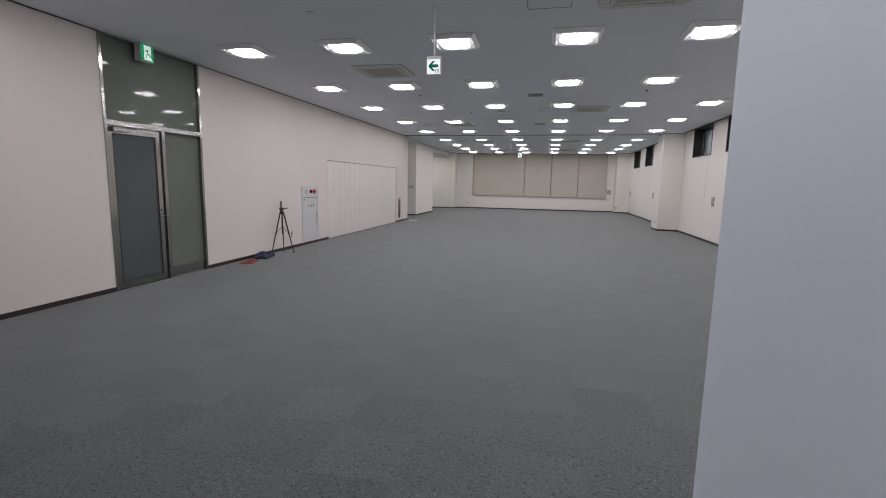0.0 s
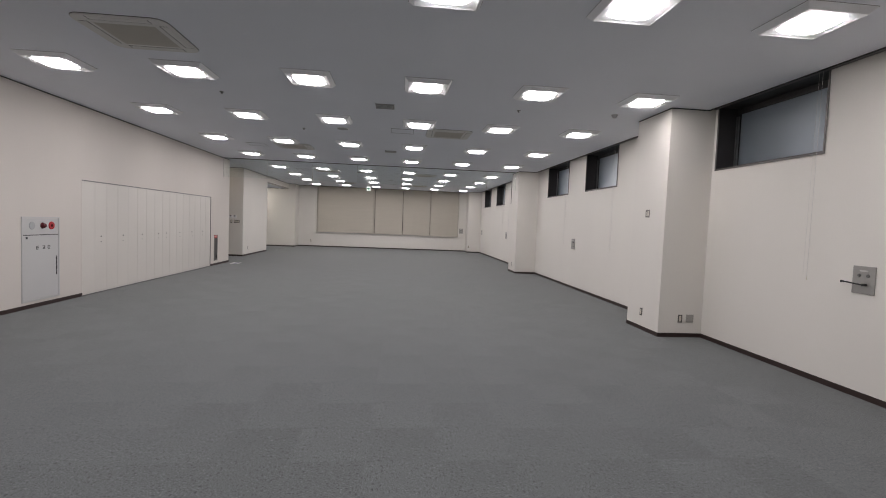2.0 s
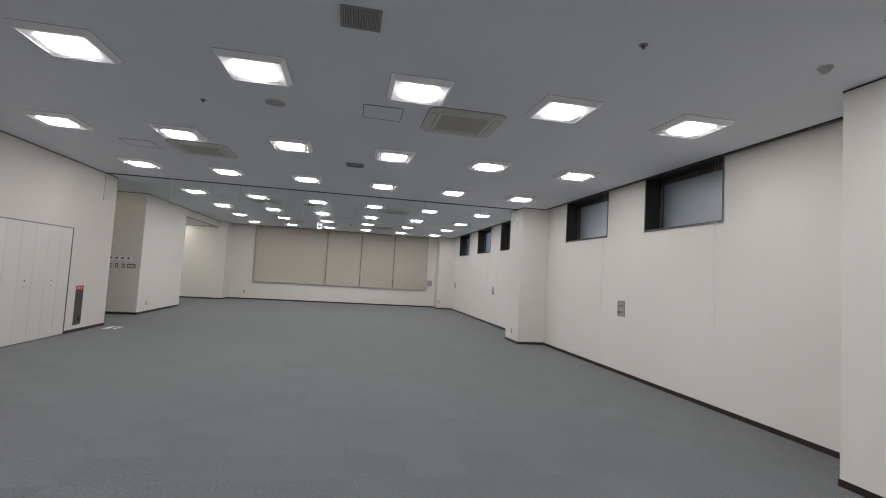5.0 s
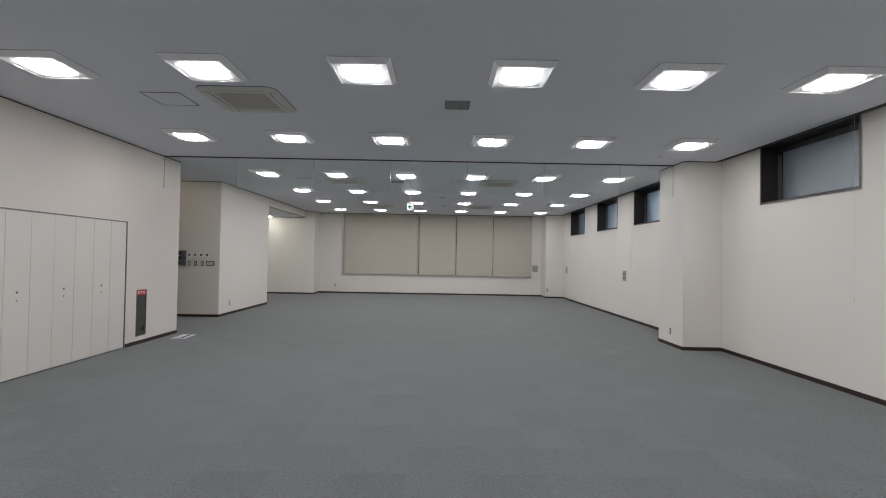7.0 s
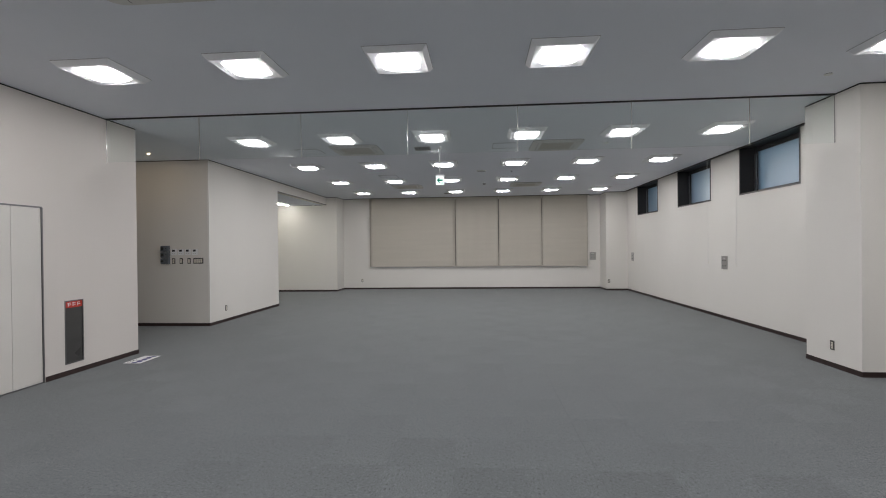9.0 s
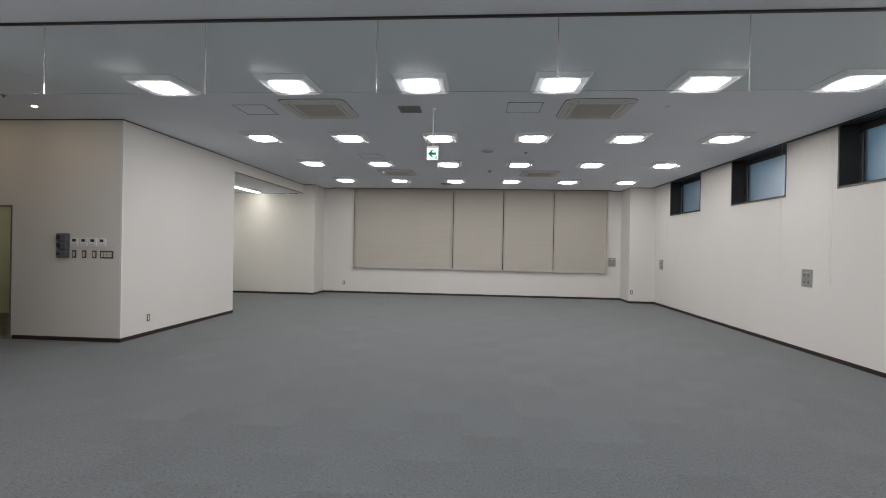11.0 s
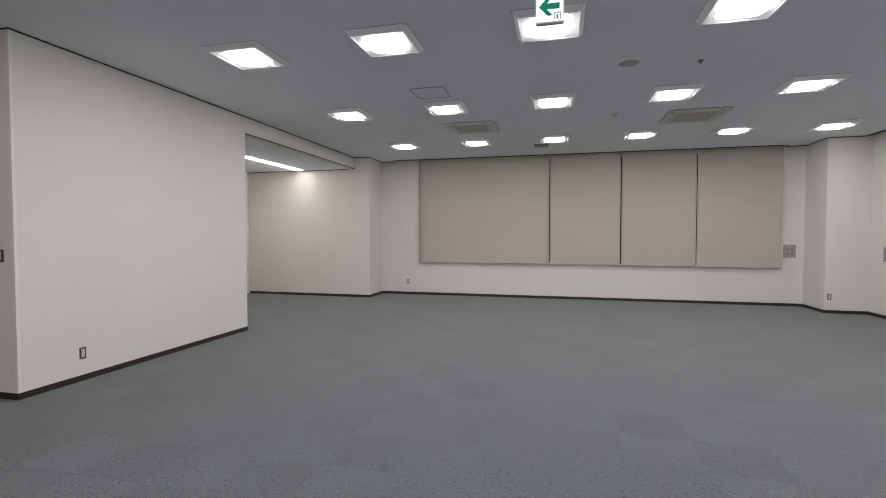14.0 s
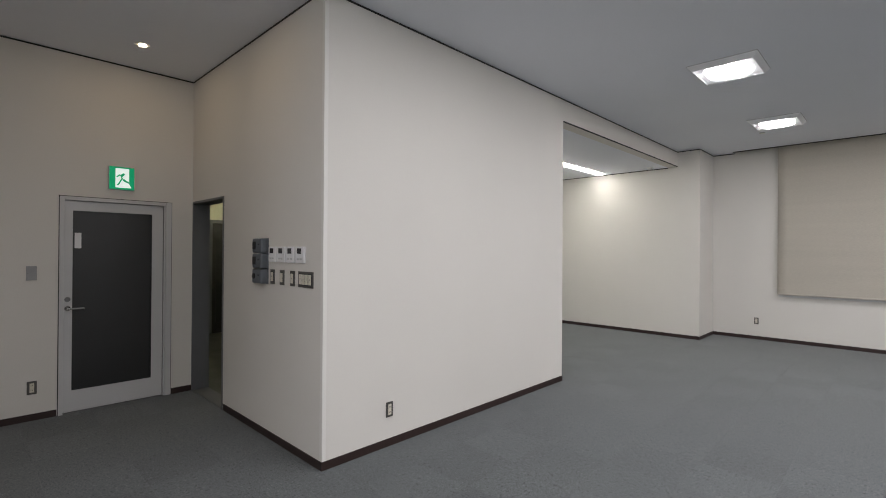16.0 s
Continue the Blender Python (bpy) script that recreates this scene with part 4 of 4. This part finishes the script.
# ---- extinguisher niche ----
ex = thing("extinguisher_box", "recessed grey fire extinguisher box with red label", "fire cabinet", at=pose(XW, 16.68, 0.14, 0, 0, 90))
part("back", bx(0, 0.28, 0.10, 0.12, 0, 0.81), M_GREYBOX, ex)
part("frame", cells("y", -0.004, 0.10, [0, 0.014, 0.266, 0.28], [0, 0.014, 0.796, 0.81], [(0.014, 0.266, 0.014, 0.796)]), M_STEELD, ex)
part("door", bx(0.014, 0.266, 0.004, 0.014, 0.014, 0.716), mat("smoked_panel", (0.085, 0.083, 0.080), 0.3, 0.4), ex, "smoked grey door")
lb = part("label", bx(0.014, 0.266, 0.000, 0.010, 0.716, 0.796), M_REDLABEL, ex, "red label with white marks")
for x in (0.045, 0.115, 0.185):
    bm = bmesh.new()
    box(bm, x, x + 0.045, -0.0015, -0.0002, 0.772, 0.780)
    box(bm, x + 0.004, x + 0.014, -0.0015, -0.0002, 0.735, 0.770)
    box(bm, x + 0.022, x + 0.045, -0.0015, -0.0002, 0.748, 0.758)
    part("lettering", bm, M_WHITE, lb)


# ---- sockets, switches, plates ----
def socket(m, w=0.070, h=0.120, label="small brushed metal wall socket with ivory insert"):
    s = thing("wall_socket", label, "socket", "wall sockets", at=m)
    part("plate", bx(-w / 2, w / 2, -0.006, 0, -h / 2, h / 2, bevel=0.0015), M_PLATE, s)
    i = part("insert", bx(-0.016, 0.016, -0.0085, -0.006, -0.042, 0.042, bevel=0.001), M_IVORY, s, "ivory insert")
    for z in (-0.020, 0.020):
        bm = bmesh.new()
        box(bm, -0.007, -0.004, -0.0088, -0.0084, z - 0.006, z + 0.006)
        box(bm, 0.004, 0.007, -0.0088, -0.0084, z - 0.005, z + 0.005)
        part("slot", bm, M_INK, i)
    return s


E_, W_, S_ = -90, 90, 0
for x, y, z, r in ((XW, 8.68, 0.325, W_), (XP, 8.675, 0.29, E_), (4.495, 8.164, 0.285, S_), (XP, 17.455, 0.28, E_),
                   (-4.78, YN, 0.335, S_), (4.095 + 0.10, 27.90, 0.325, S_), (XB, 21.035, 0.295, W_), (XNW, 19.075, 0.30, W_)):
    socket(pose(x, y, z, 0, 0, r))


ws = thing("wall_switch", "two-gang brushed metal switch plate with one white rocker", "switch", "wall switches", at=pose(XP, 8.66, 1.88, 0, 0, E_))
part("plate", bx(-0.058, 0.058, -0.006, 0, -0.060, 0.060, bevel=0.0015), M_PLATE, ws)
part("rocker", bx(0.008, 0.040, -0.011, -0.006, -0.042, 0.042, bevel=0.002), M_IVORY, ws, "white rocker")
for z in (-0.022, 0.016):
    part("button", bx(-0.036, -0.016, -0.0085, -0.006, z - 0.011, z + 0.011, bevel=0.001), M_IVORY, ws)


def blank_plate(m, w, h, material=M_OPER, label="square brushed metal blank wall plate"):
    s = thing("blank_plate", label, "wall plate", "wall plates", at=m)
    part("plate", bx(-w / 2, w / 2, -0.007, 0, -h / 2, h / 2, bevel=0.002), material, s)
    for x, z in ((-1, 0), (1, 0)):
        part("screw", cyl(bmesh.new(), (x * w * 0.34, -0.007, z), (x * w * 0.34, -0.0085, z), 0.0035, seg=10), M_STEELD, s)


blank_plate(pose(4.650, 8.164, 0.29), 0.12, 0.12)
blank_plate(pose(XNW, 19.065, 1.345, 0, 0, W_), 0.075, 0.13, M_VENT, "grey blank wall plate beside the door")


def window_operator(m, lever=False):
    s = thing("window_operator", "brushed metal window operating plate with four studs" if not lever else "brushed metal window operating plate with folded-out crank", "window operator", "window operators", at=m)
    part("plate", bx(-0.115, 0.115, -0.012, 0, -0.140, 0.140, bevel=0.004), M_OPER, s)
    for x in (-0.045, 0.045):
        for z in ((0.045, -0.065) if not lever else (0.045,)):
            part("stud", cyl(bmesh.new(), (x, -0.012, z), (x, -0.022, z), 0.016, 0.013, 16), M_STEELD, s)
    part("nameplate", bx(-0.045, 0.045, -0.0135, -0.012, 0.085, 0.100), M_ALU, s)
    if lever:
        c = cyl(bmesh.new(), (0.03, -0.012, -0.045), (0.03, -0.055, -0.045), 0.013)
        cyl(c, (0.045, -0.050, -0.047), (-0.175, -0.060, -0.030), 0.0085, 0.007, 10)
        part("crank", c, M_BLACK, s, "dark folding crank")
        part("knob", cyl(bmesh.new(), (-0.165, -0.058, -0.031), (-0.165, -0.085, -0.031), 0.011, 0.012, 14), M_BLACK, s)


window_operator(pose(XE, 5.72, 1.19, 0, 0, E_), True)
for y in (13.595, 21.45, 27.385):
    window_operator(pose(XE, y, 1.185, 0, 0, E_))
window_operator(pose(3.845, YN, 1.19, 0, 0, S_))


# ---- controls on the block wall ----
iv = thing("key_intercom", "dark grey three-unit wall control station", "control panel", at=pose(-6.81, YB, 1.48))
for k in range(3):
    z = 0.128 * (1 - k)
    u = part("unit", bx(-0.085, 0.085, -0.070, -0.002, z - 0.062, z + 0.062, bevel=0.018), M_GREYP, iv)
    if k < 2:
        part("socket_window", bx(-0.070, -0.010, -0.0735, -0.068, z - 0.032, z + 0.034, bevel=0.004), M_BLACK, u)
    else:
        part("knob", cyl(bmesh.new(), (-0.040, -0.068, z), (-0.040, -0.078, z), 0.026, 0.023, 20), M_BLACK, u)
    part("lamp", bx(0.030, 0.055, -0.0715, -0.068, z + 0.005, z + 0.015), M_INK, u)
part("back_plate", bx(-0.080, 0.087, -0.010, 0, -0.192, 0.192, bevel=0.003), M_GREYP, iv)
for k in range(4):
    x = -6.632 + k * 0.151
    th = thing("thermostat", "white air conditioner wall controller with small screen", "wall controller", "row of wall controllers", at=pose(x, YB, 1.537))
    part("body", bx(-0.062, 0.062, -0.018, 0, -0.063, 0.063, bevel=0.005), M_WPLAST, th)
    part("screen", bx(-0.036, 0.024, -0.0195, -0.018, 0.008, 0.050), M_LCD, th, "dark display")
    part("button", bx(-0.036, -0.008, -0.020, -0.018, -0.040, -0.026), M_GREYBOX, th)
    part("button", bx(0.004, 0.032, -0.020, -0.018, -0.040, -0.026), M_GREYBOX, th)


def light_switch(x, n):
    w = 0.07 if n == 1 else 0.215
    s = thing("light_switch", "brushed metal wall switch with ivory rocker" if n == 1 else "wide brushed metal switch plate with four ivory rockers", "switch", "row of switches", at=pose(x, YB, 1.352))
    part("plate", bx(-w / 2, w / 2, -0.007, 0, -0.060, 0.060, bevel=0.0015), M_PLATE, s)
    part("bezel", bx(-w / 2 + 0.012, w / 2 - 0.012, -0.0085, -0.007, -0.044, 0.044), M_INK, s)
    for k in range(n):
        c = (k - (n - 1) / 2) * 0.045
        r = part("rocker", bx(c - 0.018, c + 0.018, -0.013, -0.0085, -0.038, 0.038, bevel=0.002), M_IVORY, s)
        part("mark", bx(c - 0.002, c + 0.002, -0.0134, -0.0129, -0.006, 0.008), M_INK, r)


for x in (-6.645, -6.48, -6.31):
    light_switch(x, 1)
light_switch(-6.11, 4)


# ---- tripod, cloth and bag by the west wall ----
tr = thing("tripod", "small black photo tripod with phone holder, legs spread", "tripod", at=pose(-5.33, 7.92, 0))
FOOT = ((-0.15, -0.19), (0.20, 0.11), (-0.12, 0.24))
hubz = 0.93
sprd = bmesh.new()
for fx, fy in FOOT:
    f, t = Vector((fx, fy, 0.0)), Vector((fx * 0.12, fy * 0.12, 0.90))
    mid, low = f.lerp(t, 0.47), f.lerp(t, 0.22)
    bm = bmesh.new()
    cyl(bm, mid, t, 0.0145, 0.015, 10)
    cyl(bm, low, mid, 0.0120, 0.0120, 10)
    cyl(bm, f + Vector((0, 0, 0.02)), low, 0.0095, 0.0095, 10)
    lg = part("leg", bm, M_BLACK, tr)
    part("clamp", cyl(bmesh.new(), mid - (t - f) * 0.02, mid + (t - f) * 0.02, 0.017, seg=10), M_BLACK, lg)
    part("rubber_foot", cyl(bmesh.new(), (fx, fy, 0.0), f + (t - f) * 0.03, 0.013, 0.009, 10), M_BLACK, lg)
    cyl(sprd, (0, 0, 0.58), mid, 0.005, seg=8)
part("spreader", sprd, M_BLACK, tr)
part("centre_column", cyl(bmesh.new(), (0, 0, 0.42), (0, 0, 0.95), 0.012, seg=12), M_BLACK, tr)
hub = cyl(bmesh.new(), (0, 0, 0.850), (0, 0, 0.925), 0.042, 0.036, 16)
part("hub", hub, M_BLACK, tr)
hd = bx(-0.045, 0.045, -0.028, 0.028, 0.935, 0.975, bevel=0.008)
cyl(hd, (0.03, 0.0, 0.955), (0.12, 0.05, 0.975), 0.007, 0.010, 10)
part("pan_head", hd, M_BLACK, tr)
ph = bx(-0.018, 0.018, -0.03, -0.01, 0.985, 1.125, bevel=0.004)
box(ph, -0.024, 0.024, -0.03, 0.010, 0.970, 0.99, bevel=0.003)
part("phone_holder", ph, M_GREYP, tr)


def crumple(name, nx, ny, w, l, h, seed, material, parent):
    """A heap of folded cloth: a closed, uneven mound w by l and up to h high."""
    bm = bmesh.new()
    rows = []
    for i in range(nx + 1):
        row = []
        for k in range(ny + 1):
            u, v = 2 * i / nx - 1, 2 * k / ny - 1
            rim = max(0.0, 1 - max(abs(u), abs(v)) ** 4)
            n = noise.fractal(Vector((u * 1.6 + seed, v * 1.6, seed)), 1.0, 2.0, 3)
            crease = abs(noise.noise(Vector((u * 3.1 + seed * 2, v * 2.3, 1.7))))
            z = rim ** 0.5 * h * max(0.15, 0.55 + 0.55 * n + 0.5 * crease)
            edge = 1 + 0.16 * noise.noise(Vector((u * 1.3, v * 1.3 + seed, 5.0)))
            row.append(bm.verts.new((u * w / 2 * edge, v * l / 2 * edge, z)))
        rows.append(row)
    for i in range(nx):
        for k in range(ny):
            bm.faces.new((rows[i][k], rows[i + 1][k], rows[i + 1][k + 1], rows[i][k + 1]))
    base = [r[0] for r in rows] + rows[-1][1:] + [r[-1] for r in rows[-2::-1]] + rows[0][-2:0:-1]
    bm.faces.new(base[::-1])
    return part(name, bm, material, parent, smooth=True)


bag = thing("bag", "slack dark navy cloth bag lying on the carpet", "bag", at=pose(-5.37, 7.28, 0, 0, 0, 12))
crumple("body", 18, 26, 0.30, 0.50, 0.12, 3.3, M_BLUECLOTH, bag)
st = bmesh.new()
pts = [Vector((0.10 * math.cos(a) + 0.02, 0.16 * math.sin(a), 0.085 + 0.02 * math.sin(3 * a))) for a in [k * math.pi / 7 for k in range(8)]]
for p, q in zip(pts, pts[1:]):
    cyl(st, p, q, 0.011, seg=8)
part("strap", st, M_BLUECLOTH, bag)
cloth = thing("folded_cloth", "folded orange-red cloth lying on the carpet", "cloth", at=pose(-5.29, 6.68, 0, 0, 0, 14))
crumple("cloth", 14, 18, 0.24, 0.44, 0.035, 7.9, M_REDCLOTH, cloth)
crumple("fold", 12, 14, 0.16, 0.26, 0.050, 2.2, M_REDCLOTH, cloth).location = (0.02, 0.05, 0.002)


# ---- notice lying on the carpet at the wall's end ----
no = thing("floor_notice", "white printed notice sheet taped to the carpet", "notice", at=pose(-5.18, 17.56, 0.0015, 0, 0, 2))
part("sheet", bx(-0.125, 0.125, -0.225, 0.225, 0.0, 0.0022), M_PAPER, no)
wv = bmesh.new()
for k in range(8):
    y = -0.19 + k * 0.052
    x = 0.03 + (0.016 if k % 2 else -0.016)
    cyl(wv, (x, y, 0.0023), (x, y, 0.0032), 0.036, seg=14)
part("wave_print", wv, M_PURPLE, no, "dark blue wavy band")
for x, a, b in ((-0.07, -0.19, -0.03), (-0.09, -0.19, 0.0)):
    part("lettering", bx(x - 0.004, x + 0.004, a, b, 0.0023, 0.0029), M_INK, no)


# ---- carpet tiles, last ----
floor_ob = bpy.data.objects["floor"]
TILE = 0.5


def tile_mesh(bm, x0, x1, y0, y1):
    c = 0.0003
    b = [bm.verts.new(p) for p in ((x0, y0, -0.008), (x1, y0, -0.008), (x1, y1, -0.008), (x0, y1, -0.008))]
    m = [bm.verts.new(p) for p in ((x0, y0, -0.0004), (x1, y0, -0.0004), (x1, y1, -0.0004), (x0, y1, -0.0004))]
    t = [bm.verts.new(p) for p in ((x0 + c, y0 + c, 0), (x1 - c, y0 + c, 0), (x1 - c, y1 - c, 0), (x0 + c, y1 - c, 0))]
    bm.faces.new(t)
    for k in range(4):
        bm.faces.new((b[k - 1], b[k], m[k], m[k - 1]))
        bm.faces.new((m[k - 1], m[k], t[k], t[k - 1]))


bm = bmesh.new()
tile_mesh(bm, -TILE / 2 + 0.0002, TILE / 2 - 0.0002, -TILE / 2 + 0.0002, TILE / 2 - 0.0002)
bmesh.ops.recalc_face_normals(bm, faces=bm.faces)
shared = bpy.data.meshes.new("carpet_tile")
bm.to_mesh(shared)
bm.free()
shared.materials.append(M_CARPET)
# Alternate tiles carry the nap's sheen difference as a painted darker tone.
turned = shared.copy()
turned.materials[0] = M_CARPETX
rest = (bmesh.new(), bmesh.new())
nx0, ny0 = math.floor(-9.2 / TILE), math.floor(YS / TILE)
for i in range(nx0, 10):
    for k in range(ny0, 58):
        x0, y0 = i * TILE, k * TILE
        x1, y1 = min(x0 + TILE, XE + 0.02), y0 + TILE
        if x1 <= x0 or (x1 < XW - 0.05 and y1 < YNS - 0.3):
            continue
        if x1 < XB - 0.2 and YB + 0.1 < y0 and y1 < YBE - 0.1:
            continue
        if x1 < XNW - 0.3 and y1 < YBE:
            continue
        if -2.5 <= x0 < 2.0 and 2.0 <= y0 < 18.5 and x1 - x0 > 0.49:
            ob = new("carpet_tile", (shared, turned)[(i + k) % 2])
            ob.matrix_basis = pose(x0 + TILE / 2, y0 + TILE / 2, 0)
            ob.parent = floor_ob
        else:
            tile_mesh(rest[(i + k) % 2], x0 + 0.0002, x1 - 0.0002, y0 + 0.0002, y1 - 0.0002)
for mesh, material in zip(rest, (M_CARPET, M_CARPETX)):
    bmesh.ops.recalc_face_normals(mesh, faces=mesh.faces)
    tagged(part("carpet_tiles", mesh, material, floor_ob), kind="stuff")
